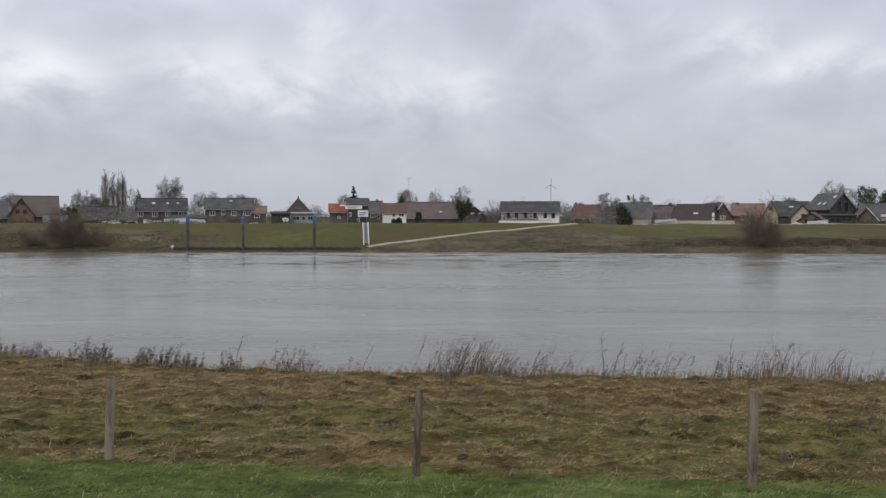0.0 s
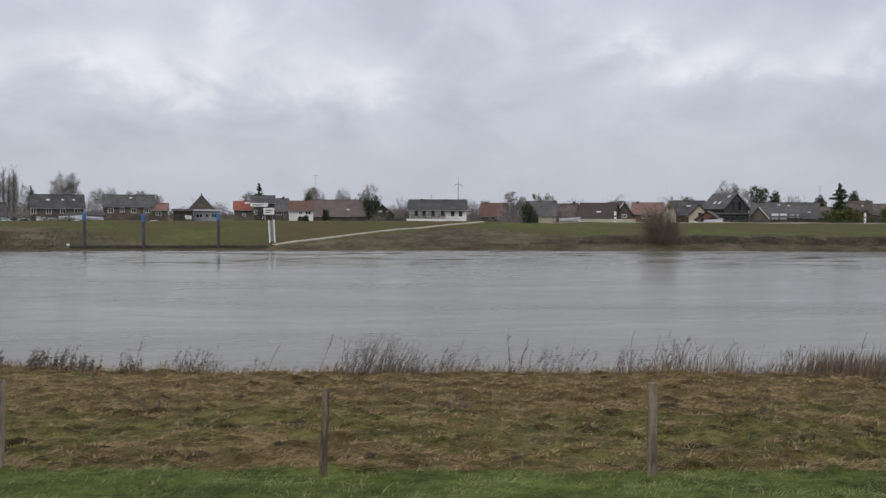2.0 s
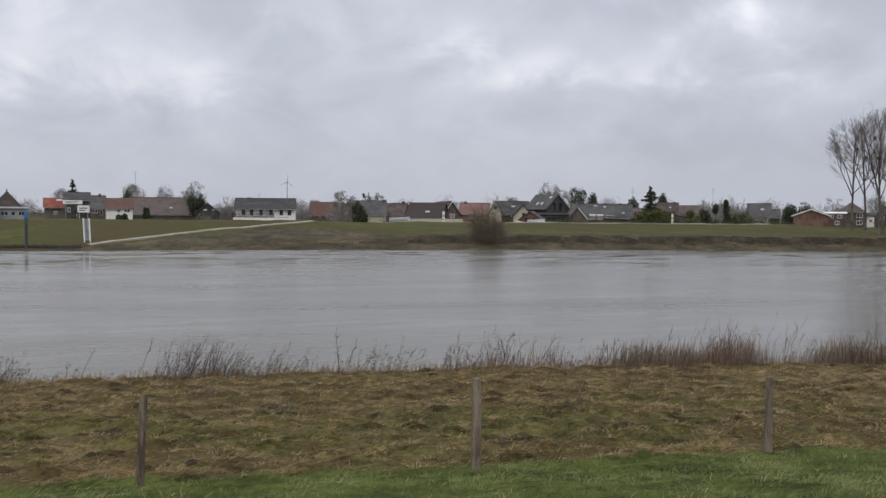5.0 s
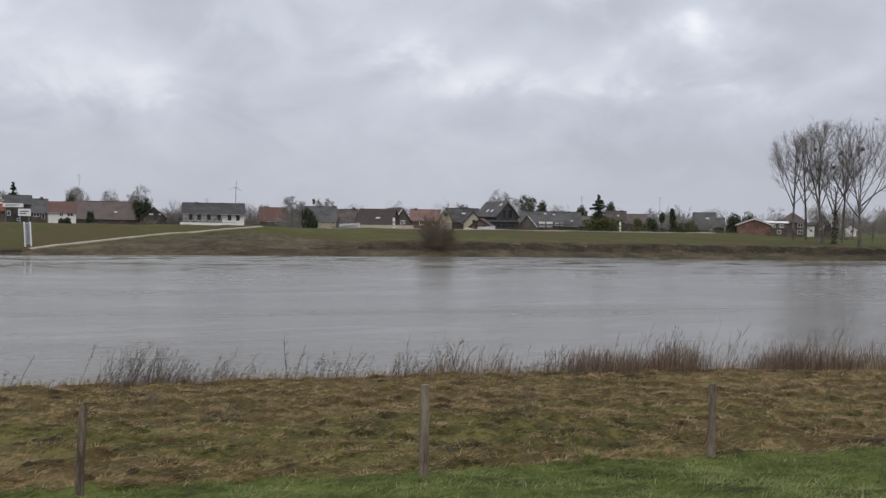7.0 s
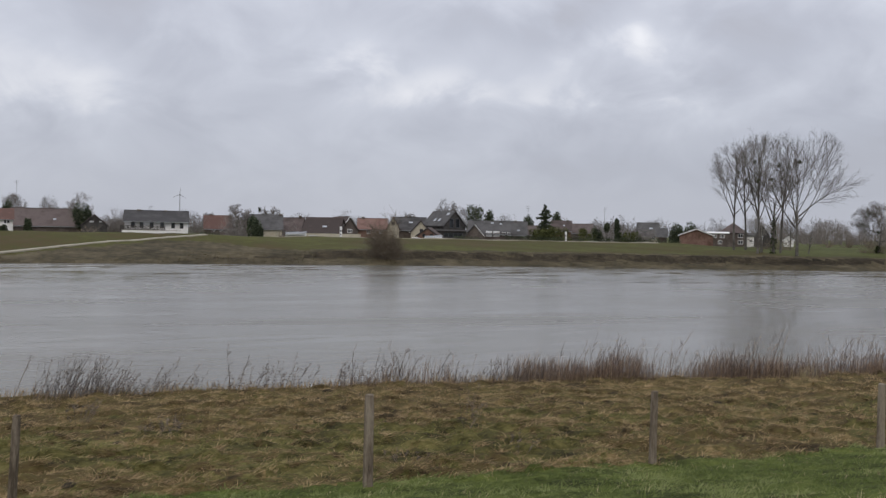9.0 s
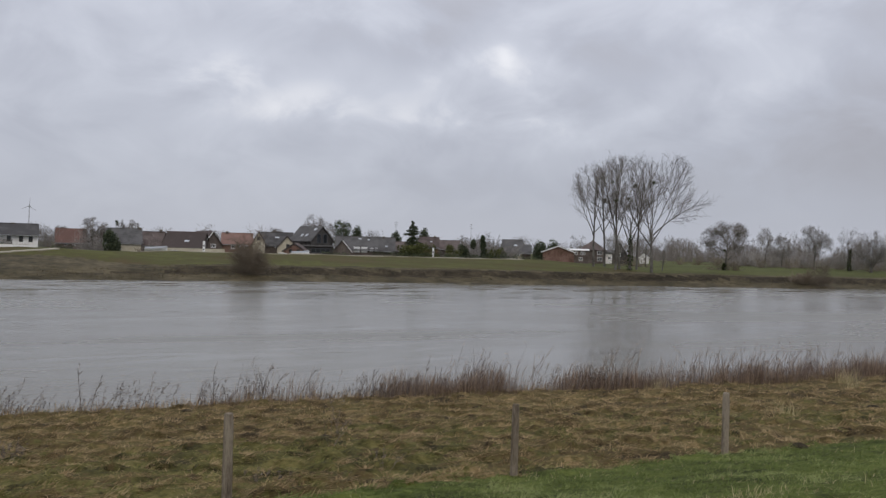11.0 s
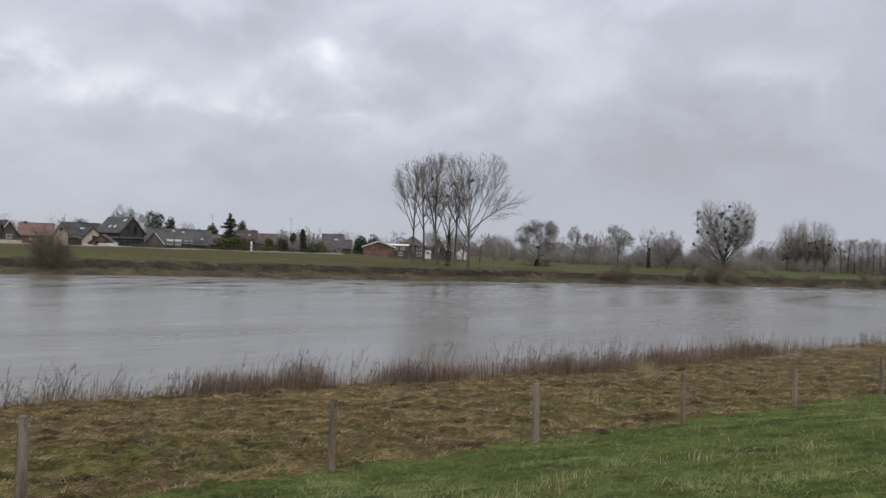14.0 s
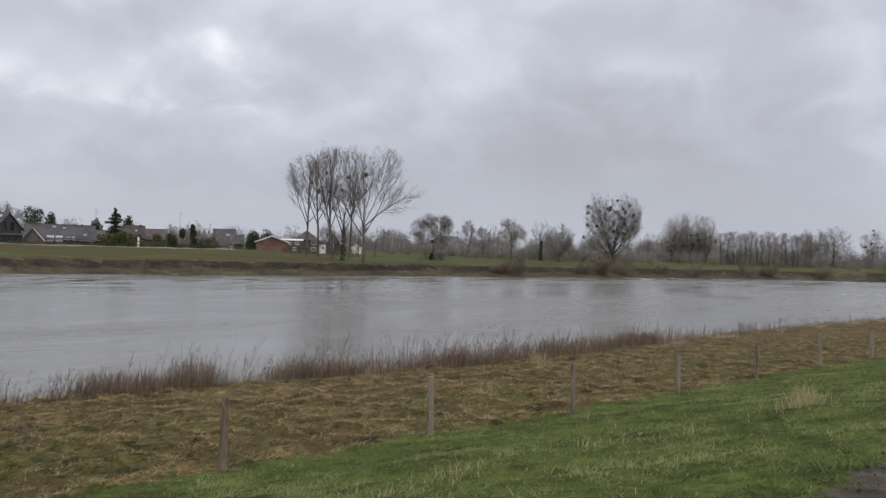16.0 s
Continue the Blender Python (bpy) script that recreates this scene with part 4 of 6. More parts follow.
house(-17.53, 215, 10.82, 6.79, 9.49, roof="slate_roof", label="pair of dark brick houses with a slate roof and white windows", windows=[(-4.84, 6.01, 1.1, 1.37), (-1.76, 6.01, 1.1, 1.37), (1.1, 6.01, 1.1, 1.1), (4.11, 6.01, 1.23, 1.1)], lights=[(-1.94, 8.25, 0.76, 0.69), (1.14, 8.26, 0.55, 0.55), (3.41, 8.27, 0.55, 0.55)], chimneys=[(0.02, 0.6, 0.5)])
house(-13.54, 215, 10.99, 7.15, 9.57, roof="slate_roof", label="dark brick terrace with a slate roof, white gutter and windows", windows=[(-3.87, 6.15, 1.23, 1.1), (-1.42, 6.29, 0.96, 1.1), (1.04, 6.16, 1.1, 1.1), (4.03, 6.16, 1.64, 1.1, 2)], lights=[(0.41, 8.85, 0.69, 0.55)])
house(-11.69, 214, 3.14, 6.29, 7.67, roof="rust_roof", wall="brown_brick", label="low brick side house with a rust-red roof", depth=6.0, windows=[(-0.54, 5.49, 1.23, 0.82)])
house(-16.05, 207, 7.79, 4.98, 5.50, roof="dark_boards", wall="dark_boards", label="low dark garden shed behind the dike", depth=4.0, gutter=False)
house(-10.39, 200, 3.94, 5.99, 6.25, roof="dark_boards", wall="dark_boards", label="dark boarded shed with a nearly flat roof", depth=5.0, gutter=False, windows=[(0.97, 4.86, 1.02, 0.51, 0)])
house(-8.97, 202, 5.52, 6.00, 6.14, roof="grey_panel", wall="grey_panel", label="low pale grey pavilion with a row of dark windows", depth=6.0, gutter=False, frame_mat="grey_metal", windows=[(-1.52, 5.05, 1.42, 0.9, 1), (0.11, 5.05, 0.77, 0.9, 0), (1.62, 5.05, 1.16, 0.9, 1)])
house(-6.70, 212, 4.39, 6.43, 8.24, roof="red_roof", wall="brown_brick", label="brown house with a bright red tiled roof", windows=[(0.05, 5.22, 0.81, 0.68)], lights=[(0.87, 7.79, 1.23, 0.82)])
house(-5.49, 208, 4.98, 7.99, 9.53, roof="slate_roof", wall="dark_boards", label="dark timber restaurant with a slate roof and white fascia", windows=[(-1.72, 5.88, 0.66, 1.06), (0.11, 4.57, 0.66, 0.53, 0)])
house(-4.77, 222, 6.46, 6.33, 9.11, roof="slate_roof", wall="brown_brick", label="brick house with a wide slate roof and pale windows", windows=[(0.97, 5.63, 1.27, 0.85), (2.37, 5.35, 0.57, 1.27, 0)], chimneys=[(2.1, 0.6, 0.6)])
house(-3.13, 212, 5.65, 6.30, 8.40, roof="rust_roof", wall="white_render", label="white house with a rust-red roof and a dark shrub before it", windows=[(1.34, 5.89, 0.68, 0.95, 0), (1.88, 5.89, 0.68, 0.95, 0), (-0.14, 5.76, 0.81, 0.81)])
house(-0.64, 224, 14.68, 5.06, 8.89, roof="brown_roof", wall="brown_brick", label="long barn with a deep brown tiled roof", depth=11.0, lights=[(1.94, 6.35, 0.72, 0.58)])
house(2.04, 214, 5.44, 5.35, 7.69, style="gable", roof="brown_roof", wall="dark_boards", label="small dark gabled barn", gutter=False, windows=[(-0.54, 6.17, 0.82, 0.27, 0), (1.36, 6.17, 0.68, 0.27, 0)])
house(5.61, 212, 13.76, 6.77, 8.80, roof="slate_roof", wall="white_render", name="guest_house", over=0.9, depth=9.0, label="long white guest house with a slate roof and dark balcony", frame_mat="dark_boards", doors=((-2.0, 1.0, 2.1),), windows=[(-5.13, 5.76, 0.81, 1.35, 0), (-3.25, 5.76, 0.81, 1.35, 0), (-1.1, 5.76, 0.81, 1.35, 0), (1.17, 5.76, 0.81, 1.35, 0), (3.57, 5.62, 0.81, 1.22), (5.44, 5.62, 0.81, 1.22)], chimneys=[(-3.93, 0.7, 0.35), (1.96, 0.5, 0.3)])
house(9.25, 220, 6.2, 5.15, 8.1, roof="rust_roof", wall="brown_brick", label="brown cottage with a deep rust-red tiled roof", windows=[(-0.93, 4.8, 0.7, 0.7), (0.7, 4.8, 0.7, 0.7)])
house(12.21, 208, 7.34, 5.36, 8.41, roof="slate_roof", wall="cream_render", label="cream house under a deep dark roof", depth=9.0, chimneys=[(3.42, 0.6, 0.4)])
house(13.75, 214, 4.6, 5.0, 7.9, roof="brown_roof", wall="brown_brick", turn=-12, label="brown brick house under a steep dark tiled roof", depth=8.0, windows=[(-0.44, 4.6, 0.9, 0.7)], chimneys=[(1.5, 0.6, 0.7)])
house(15.62, 210, 8.6, 4.72, 8.07, roof="brown_roof", wall="brown_brick", turn=-14, label="house with a deep brown tiled roof and one roof window", depth=9.0, lights=[(0.7, 5.88, 1.08, 0.6)], doors=((-1.5, 1.0, 2.4),))
house(17.45, 216, 4.6, 5.6, 8.48, style="gable", depth=9.0, turn=24, roof="brown_roof", wall="brown_brick", barge=("white_paint", "dark_boards"), label="brown brick gable with one white barge board and a white dormer", windows=[(0.2, 5.2, 1.25, 0.9, 2)], chimneys=[(1.0, 0.7, 0.4)])
house(18.95, 218, 7.0, 5.75, 8.21, roof="rust_roof", wall="orange_brick", label="orange-brown brick house with a tiled roof and white windows", windows=[(-0.9, 5.15, 1.0, 1.1), (0.35, 5.15, 0.8, 1.1), (2.2, 5.0, 0.9, 0.9)], chimneys=[(-2.37, 0.7, 0.5)])
house(21.35, 222, 8.0, 5.75, 8.73, roof="slate_roof", wall="brown_brick", label="large brown brick house with a slate roof", windows=[(0.26, 5.4, 0.95, 0.6, 0), (2.3, 5.3, 0.8, 0.7)], lights=[(0.3, 7.4, 1.0, 0.55)])
house(20.28, 216, 2.9, 6.2, 8.66, style="gable", depth=6.0, roof="rust_roof", wall="cream_render", label="narrow cream gable with a dark round attic window", gutter=False, frame_mat="dark_boards", windows=[(0.0, 7.25, 0.85, 0.85, 0)])
house(22.05, 213, 4.6, 5.3, 7.9, style="gable", depth=6.0, roof="brown_roof", wall="cream_render", label="gabled cottage with a cream front", gutter=False, frame_mat="dark_boards", windows=[(0.2, 5.6, 0.8, 0.9)])
house(22.52, 206, 5.0, 4.5, 6.2, style="gable", depth=5.0, turn=-10, roof="brown_roof", wall="orange_brick", label="small red brick gabled garden house", gutter=False, frame_mat="dark_boards", windows=[(-0.9, 4.5, 0.7, 0.8), (0.9, 4.5, 0.7, 0.8)])
house(24.25, 217, 6.6, 7.1, 10.45, style="gable", depth=8.5, turn=38, roof="slate_roof", wall="dark_boards", label="dark modern timber house with glazed gable and roof windows", gutter=False, frame_mat="dark_steel", windows=[(-1.0, 7.6, 1.2, 2.2, 0), (0.9, 7.6, 1.2, 2.2, 0), (0.0, 5.0, 5.2, 1.3, 3)], lights=[(3.0, 0.3, 0.8, 0.9), (4.8, 0.3, 0.8, 0.9), (1.4, 0.75, 0.9, 0.8)])
house(23.9, 213.5, 8.0, 5.6, 5.75, style="long", depth=3.0, roof="dark_boards", wall="dark_boards", label="low dark flat-roofed porch before the modern house", gutter=False, windows=[(1.0, 4.7, 4.5, 1.1, 3)], frame_mat="dark_steel")

# downstream half of the village
house(26.47, 216, 9.92, 5.24, 8.15, roof="slate_roof", wall="brown_brick", label="brown brick house with slate roof and white garage doors", panels=[(0.0, 5.2, 1.5, 1.35), (1.8, 5.2, 1.5, 1.35)], windows=[(3.6, 5.23, 0.83, 0.83), (4.75, 5.28, 0.6, 0.83)], lights=[(0.74, 7.58, 0.69, 0.42), (2.89, 7.38, 0.69, 0.42)])
house(28.28, 221, 4.66, 5.05, 8.18, roof="slate_roof", wall="brown_brick", label="brick house with a long slate roof", lights=[(0.35, 5.89, 0.71, 0.43)], chimneys=[(-0.41, 0.5, 0.4)])
house(25.55, 208, 4.05, 4.89, 7.23, style="gable", depth=6.0, roof="slate_roof", wall="brown_brick", barge=("dark_boards", "white_paint"), label="brown brick gable with one white barge board")
house(29.52, 225, 4.91, 5.20, 7.25, roof="brown_roof", wall="brown_brick", label="brick house with a brown roof and roof window", lights=[(-0.58, 5.46, 0.72, 0.58)])
house(31.1, 235, 5.02, 6.28, 8.77, roof="brown_roof", wall="orange_brick", label="house with a brown tiled roof behind shrubs", lights=[(0.64, 7.51, 0.6, 0.45)], chimneys=[(1.62, 0.6, 0.4)])
house(32.36, 240, 5.61, 5.87, 8.10, roof="brown_roof", wall="brown_brick", label="brick house with a brown tiled roof behind hedges")
house(36.5, 232, 5.2, 5.5, 8.6, roof="slate_roof", wall="cream_render", label="cream house with a tall slate roof and wide windows", windows=[(-1.4, 4.95, 1.0, 0.85, 1), (1.2, 4.95, 1.4, 0.85, 2)], lights=[(0.8, 7.1, 0.9, 0.6)])
house(37.34, 240, 2.75, 5.32, 7.24, roof="slate_roof", wall="brown_brick", label="small brick house with a slate roof")
house(39.44, 214, 7.49, 5.86, 7.25, style="gable", depth=10.0, roof="brown_roof", wall="orange_brick", label="low red brick bungalow with a shallow gable")
house(40.55, 222, 6.0, 6.35, 6.5, roof="white_render", wall="brown_brick", depth=7.0, gutter=False, label="flat-roofed brick annex with a white fascia and windows", windows=[(-1.9, 5.7, 1.1, 0.8, 2), (0.0, 5.7, 0.8, 0.8), (1.7, 5.7, 1.1, 0.8, 2), (-1.2, 4.3, 0.9, 0.9), (1.2, 4.3, 0.9, 0.9)])
house(42.6, 238, 1.9, 5.9, 6.4, roof="slate_roof", wall="white_render", depth=5.0, gutter=False, label="narrow white annex between brick houses", windows=[(0.2, 4.7, 0.7, 0.7)])
house(43.28, 245, 4.79, 4.89, 8.83, style="gable", roof="slate_roof", wall="dark_boards", label="dark gabled house behind the poplars", gutter=False, windows=[(-0.11, 5.5, 0.78, 0.94)])
house(44.80, 260, 2.61, 5.07, 6.14, style="gable", roof="slate_roof", wall="white_render", label="small far white cottage", windows=[(0.22, 4.58, 0.66, 0.83)])

# ---- landing, dike road and village clutter ----


def pyramid_house(az, r, top, eave, w, label, finial=True, rows=((-1.0, 0.9),)):
    x, y = at(az, r)
    ob = thing("house", x, y, 2.0, -az, label, "house", "village houses")
    e, g, h = eave - 2.0, top - 2.0, w / 2
    part("wall", boxes((-h, h, 0, w, 0, e)), "brown_brick", ob)
    bm = bmesh.new()
    o = 0.45
    q = [bm.verts.new(p) for p in ((-h - o, -o, e - 0.1), (h + o, -o, e - 0.1), (h + o, w + o, e - 0.1), (-h - o, w + o, e - 0.1))]
    t = bm.verts.new((0, w / 2, g))
    bm.faces.new(q[::-1])
    for i in range(4):
        bm.faces.new((q[i], q[(i + 1) % 4], t))
    part("roof", bm, "brown_roof", ob)
    if finial:
        bm = bmesh.new()
        tube(bm, (0, w / 2, g - 0.3), (0, w / 2, g + 0.35), 0.16, 0.1, 8)
        part("finial", bm, "dark_steel", ob)
    for dz, ww in rows:
        for wx in (-0.28 * w, 0.28 * w):
            window(ob, wx, e + dz, ww, 1.0)


def dolphin(az, r, top):
    """A mooring pile with a blue head, standing at the water's edge."""
    x, y = at(az, r)
    z = float(land(x, y)) - 0.6
    ob = thing("mooring_pile", x, y, z, -az, "steel mooring pile with a bright blue head", "mooring pile", "mooring piles at the landing")
    h = top - z
    bm = bmesh.new()
    tube(bm, (0, 0, 0), (0, 0, h - 1.0), 0.21, 0.21, 14)
    part("tube", bm, "dark_steel", ob)
    bm = bmesh.new()
    tube(bm, (0, 0, h - 1.0), (0, 0, h), 0.29, 0.29, 14)
    tube(bm, (0, 0, h), (0, 0, h + 0.14), 0.29, 0.12, 14)
    part("head", bm, "blue_paint", ob, "bright blue painted head")
    for k in range(2):
        bm = bmesh.new()
        tube(bm, (0, 0, 1.2 + 1.4 * k), (0, 0, 1.36 + 1.4 * k), 0.25, 0.25, 14)
        part("ring", bm, "dark_steel", ob)


def gauge_board():
    """Tide board on two raking white legs beside the ferry ramp."""
    x, y = at(-4.98, 141.5)
    z = float(land(x, y)) - 0.2
    ob = thing("tide_board", x, y, z, 4.9, "white striped water level board on raking legs", "tide board")
    top = 4.55 - z
    for s in (-0.40, 0.40):
        bm = bmesh.new()
        tube(bm, (s + 0.12, 0, 0), (s - 0.06, 0, top), 0.10, 0.10, 8)
        part("leg", bm, "white_paint", ob)
    bm = prism([(-0.24, 0.5), (0.42, 0.5), (0.26, top - 0.1), (-0.40, top - 0.1)], 0.02, 0.08)
    part("board", bm, "grey_metal", ob)
    n = 12
    for k in range(n):
        f = (k + 0.15) / n
        zz = 0.6 + (top - 0.8) * f
        c = 0.20 - 0.16 * f
        part("mark", boxes((c - 0.24, c + 0.02, -0.02, 0.016, zz, zz + 0.08)), "dark_steel", ob)


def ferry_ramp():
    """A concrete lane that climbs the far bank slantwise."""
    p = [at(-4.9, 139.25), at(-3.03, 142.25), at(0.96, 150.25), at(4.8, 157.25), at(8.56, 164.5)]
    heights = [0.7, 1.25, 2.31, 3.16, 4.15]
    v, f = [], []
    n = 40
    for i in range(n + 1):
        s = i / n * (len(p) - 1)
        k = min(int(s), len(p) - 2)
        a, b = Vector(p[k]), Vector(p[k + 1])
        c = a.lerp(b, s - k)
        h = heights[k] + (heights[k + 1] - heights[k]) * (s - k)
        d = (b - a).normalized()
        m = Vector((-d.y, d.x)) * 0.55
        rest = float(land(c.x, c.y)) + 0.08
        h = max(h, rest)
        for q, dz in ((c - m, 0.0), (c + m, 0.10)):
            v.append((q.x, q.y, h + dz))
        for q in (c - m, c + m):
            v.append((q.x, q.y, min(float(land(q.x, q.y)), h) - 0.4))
    for i in range(n):
        a, b = 4 * i, 4 * i + 4
        f += [(a, b, b + 1, a + 1), (a + 2, b + 2, b, a), (a + 1, b + 1, b + 3, a + 3)]
    me = mesh_of("ferry_ramp", v, f, ["concrete"])
    tagged(new("ferry_ramp", me), "pale concrete ferry ramp climbing the far bank", "ramp", kind="structure")


def wind_turbine():
    x, y = at(6.93, 1500)
    z = float(land(x, y))
    hub = 57.5 - z
    ob = thing("wind_turbine", x, y, z, -6.9, "small white three-bladed wind turbine on the horizon", "wind turbine")
    bm = bmesh.new()
    tube(bm, (0, 0, 0), (0, 0, hub), 0.9, 0.5, 12)
    part("tower", bm, "grey_metal", ob)
    part("nacelle", boxes((-0.6, 0.6, -1.2, 2.5, hub - 0.6, hub + 0.7), bevel=0.1), "grey_metal", ob)
    for a in (5, 125, 245):
        bm = bmesh.new()
        d = Vector((math.sin(radians(a)), 0, math.cos(radians(a))))
        tube(bm, Vector((0, -2, hub)), Vector((0, -2, hub)) + d * 12, 0.6, 0.2, 6)
        part("blade", bm, "grey_metal", ob)


def mast(az, r, top, label):
    x, y = at(az, r)
    z = float(land(x, y))
    ob = thing("antenna_mast", x, y, z, -az, label, "antenna", "antenna masts")
    bm = bmesh.new()
    tube(bm, (0, 0, 0), (0, 0, top - z), 0.07, 0.04, 6)
    part("pole", bm, "grey_metal", ob)
    for k in range(3):
        bm = bmesh.new()
        tube(bm, (-0.7 + 0.15 * k, 0, top - z - 0.3 - 0.5 * k), (0.7 - 0.15 * k, 0, top - z - 0.3 - 0.5 * k), 0.03, 0.03, 5)
        part("cross_arm", bm, "grey_metal", ob)


def balcony():
    """Dark timber balcony along the front of the guest house."""
    x, y = at(5.3, 210.6)
    ob = thing("balcony", x, y, 2.0, -5.3, "dark timber balcony on the front of the guest house", "balcony")
    part("deck", boxes((-6.6, 3.0, 0.0, 1.35, 2.55, 2.68)), "dark_boards", ob)
    for k in range(4):
        part("rail", boxes((-6.6, 3.0, 0.0, 0.06, 2.75 + 0.22 * k, 2.88 + 0.22 * k)), "dark_boards", ob)
    for k in range(7):
        part("post", boxes((-6.6 + 1.58 * k, -6.48 + 1.58 * k, 0.003, 0.12, 0.0, 3.62)), "dark_boards", ob)


def garden_wall(az0, az1, r, z, h, mat, label):
    (x0, y0), (x1, y1) = at(az0, r), at(az1, r)
    L = math.hypot(x1 - x0, y1 - y0)
    ob = thing("garden_wall", x0, y0, z, math.degrees(math.atan2(y1 - y0, x1 - x0)), label, "wall", "garden walls")
    part("wall", boxes((0, L, 0, 0.2, 0, h)), mat, ob)
    part("coping", boxes((-0.03, L + 0.03, -0.04, 0.24, h + 0.002, h + 0.07)), "concrete", ob)


def dormer(az, r, z, w, h):
    x, y = at(az, r)
    ob = thing("dormer", x, y, z, -az, "white framed dormer window in a tiled roof", "dormer", "roof dormers")
    part("cheeks", boxes((-w / 2, w / 2, 0, 2.2, 0, h)), "white_paint", ob)
    part("roof", boxes((-w / 2 - 0.15, w / 2 + 0.15, -0.2, 2.3, h + 0.002, h + 0.14)), "slate_roof", ob)
    window(ob, 0, h / 2, w * 0.86, h * 0.78, -0.03, "white_paint", 1)


pyramid_house(-9.26, 218, 10.1, 6.58, 5.3, "brown brick house with a steep pyramid roof and finial")
pyramid_house(41.6, 236, 9.3, 6.7, 6.6, "brown brick house with a dark hipped roof and white windows", False, ((-0.75, 1.3), (-2.4, 1.3)))
dolphin(-16.06, 142.1, 5.50)
dolphin(-12.71, 140.0, 5.26)
dolphin(-8.26, 138.0, 5.50)
gauge_board()


def revetment():
    """Dark stone edge along the foot of the bank beside the piles."""
    v, f = [], []
    n = 60
    for i in range(n + 1):
        az = -16.9 + 11.6 * i / n
        for r, z in ((136.3, -0.6), (136.7, 0.60), (137.8, 0.78), (138.9, -0.3)):
            x, y = at(az, r / math.cos(radians(az)))
            v.append((x, y, z + 0.06 * math.sin(i * 2.3)))
    for i in range(n):
        for k in range(3):
            a = 4 * i + k
            f.append((a, a + 4, a + 5, a + 1))
    tagged(new("revetment", mesh_of("revetment", v, f, ["river_mud"])), "dark stone edge at the foot of the bank", "revetment", kind="structure")


revetment()
x, y = at(-16.98, 143)
marker = thing("marker_post", x, y, float(land(x, y)), 17, "small white marker board on the far bank", "marker post")
part("board", boxes((-0.22, 0.22, -0.03, 0.03, 0.38, 0.7), bevel=0.01), "white_paint", marker)
part("post", boxes((-0.05, 0.05, 0.034, 0.12, -0.2, 0.7)), "grey_metal", marker)
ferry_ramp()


def crest_road():
    """The narrow road along the top of the far dike."""
    v, f = [], []
    xs = np.arange(27, 119, 1.5)
    for x in xs:
        e = float(far_edge(x))
        for u in (40.6, 43.4):
            v.append((x, e + u, max(float(land(x, e + u)), float(land(x, e + 41.8))) + 0.07))
            v.append((x, e + u, 3.2))
    for i in range(len(xs) - 1):
        a, b = 4 * i, 4 * i + 4
        f += [(a, b, b + 2, a + 2), (a + 1, b + 1, b, a), (a + 2, b + 2, b + 3, a + 3)]
    tagged(new("dike_road", mesh_of("dike_road", v, f, ["concrete"])), "narrow pale road along the top of the far dike", "road", kind="structure")


def boat(az, r, z, length, turn, label):
    """A small boat laid up under a grey cover on a trailer."""
    x, y = at(az, r)
    ob = thing("laid_up_boat", x, y, z, turn - az, label, "boat", "boats laid up behind the dike")
    hull, cover = bmesh.new(), bmesh.new()
    rings, tops = [], []
    for i in range(9):
        f = i / 8
        w = 0.85 * math.sin(math.pi * min(0.5, 0.16 + 0.5 * f)) * (1 - max(0, f - 0.55) ** 2 * 4.6)
        sx, keel, rail = length * (f - 0.5), 0.55 + 0.35 * max(0, f - 0.6), 1.15 + 0.3 * f * f
        rings.append([hull.verts.new(p) for p in ((sx, -w, rail), (sx, -0.75 * w, 0.5 * (keel + rail)), (sx, 0, keel), (sx, 0.75 * w, 0.5 * (keel + rail)), (sx, w, rail))])
        tops.append([cover.verts.new(p) for p in ((sx, -w - 0.03, rail - 0.06), (sx, -0.5 * w, rail + 0.2), (sx, 0, rail + 0.34), (sx, 0.5 * w, rail + 0.2), (sx, w + 0.03, rail - 0.06))])
    for bm, rows in ((hull, rings), (cover, tops)):
        for a, b in zip(rows, rows[1:]):
            for k in range(4):
                bm.faces.new((a[k], b[k], b[k + 1], a[k + 1]))
        bm.faces.new(rows[0])
        bm.faces.new(rows[-1][::-1])
    part("hull", hull, "white_paint", ob)
    part("cover", cover, "grey_panel", ob, "grey stretched cover")
    part("trailer_beam", boxes((-length * 0.45, length * 0.55, -0.06, 0.06, 0.40, 0.54)), "dark_steel", ob)
    for s in (-0.7, 0.7):
        bm = bmesh.new()
        tube(bm, (-0.4, s - 0.09, 0.3), (-0.4, s + 0.09, 0.3), 0.3, 0.3, 12)
        part("wheel", bm, "rubber", ob)


crest_road()
for az, r, z, length, turn, label in ((-20.55, 199, 3.0, 3.6, 8, "white motor boat laid up under a grey cover"), (-16.7, 198, 3.45, 5.4, -14, "long white boat on a trailer under a cover"), (-15.6, 199, 3.3, 4.2, 165, "small white boat on a trailer before brick houses"), (-18.1, 199, 3.1, 4.0, 190, "small white boat under a grey cover behind the dike"), (14.1, 197, 3.2, 4.6, 4, "upturned pale boat under a cover beside the dike road"), (22.9, 200, 3.0, 4.0, 10, "white boat laid up before the garden house")):
    boat(az, r, z, length, turn, label)
hedge(*at(-27.5, 186), *at(-16.6, 181), 3.6, 1.2, 0.8, 350)
wind_turbine()
mast(5.2, 260, 11.2, "thin television antenna mast behind the guest house")
mast(-2.2, 250, 16.5, "thin radio mast above the roofs")
mast(28.95, 240, 13.0, "slender antenna mast behind gardens")
mast(33.8, 260, 13.5, "slender antenna mast behind bare bushes")
balcony()
dormer(17.25, 219, 5.2, 1.5, 1.2)
dormer(18.4, 221, 5.3, 1.3, 1.1)
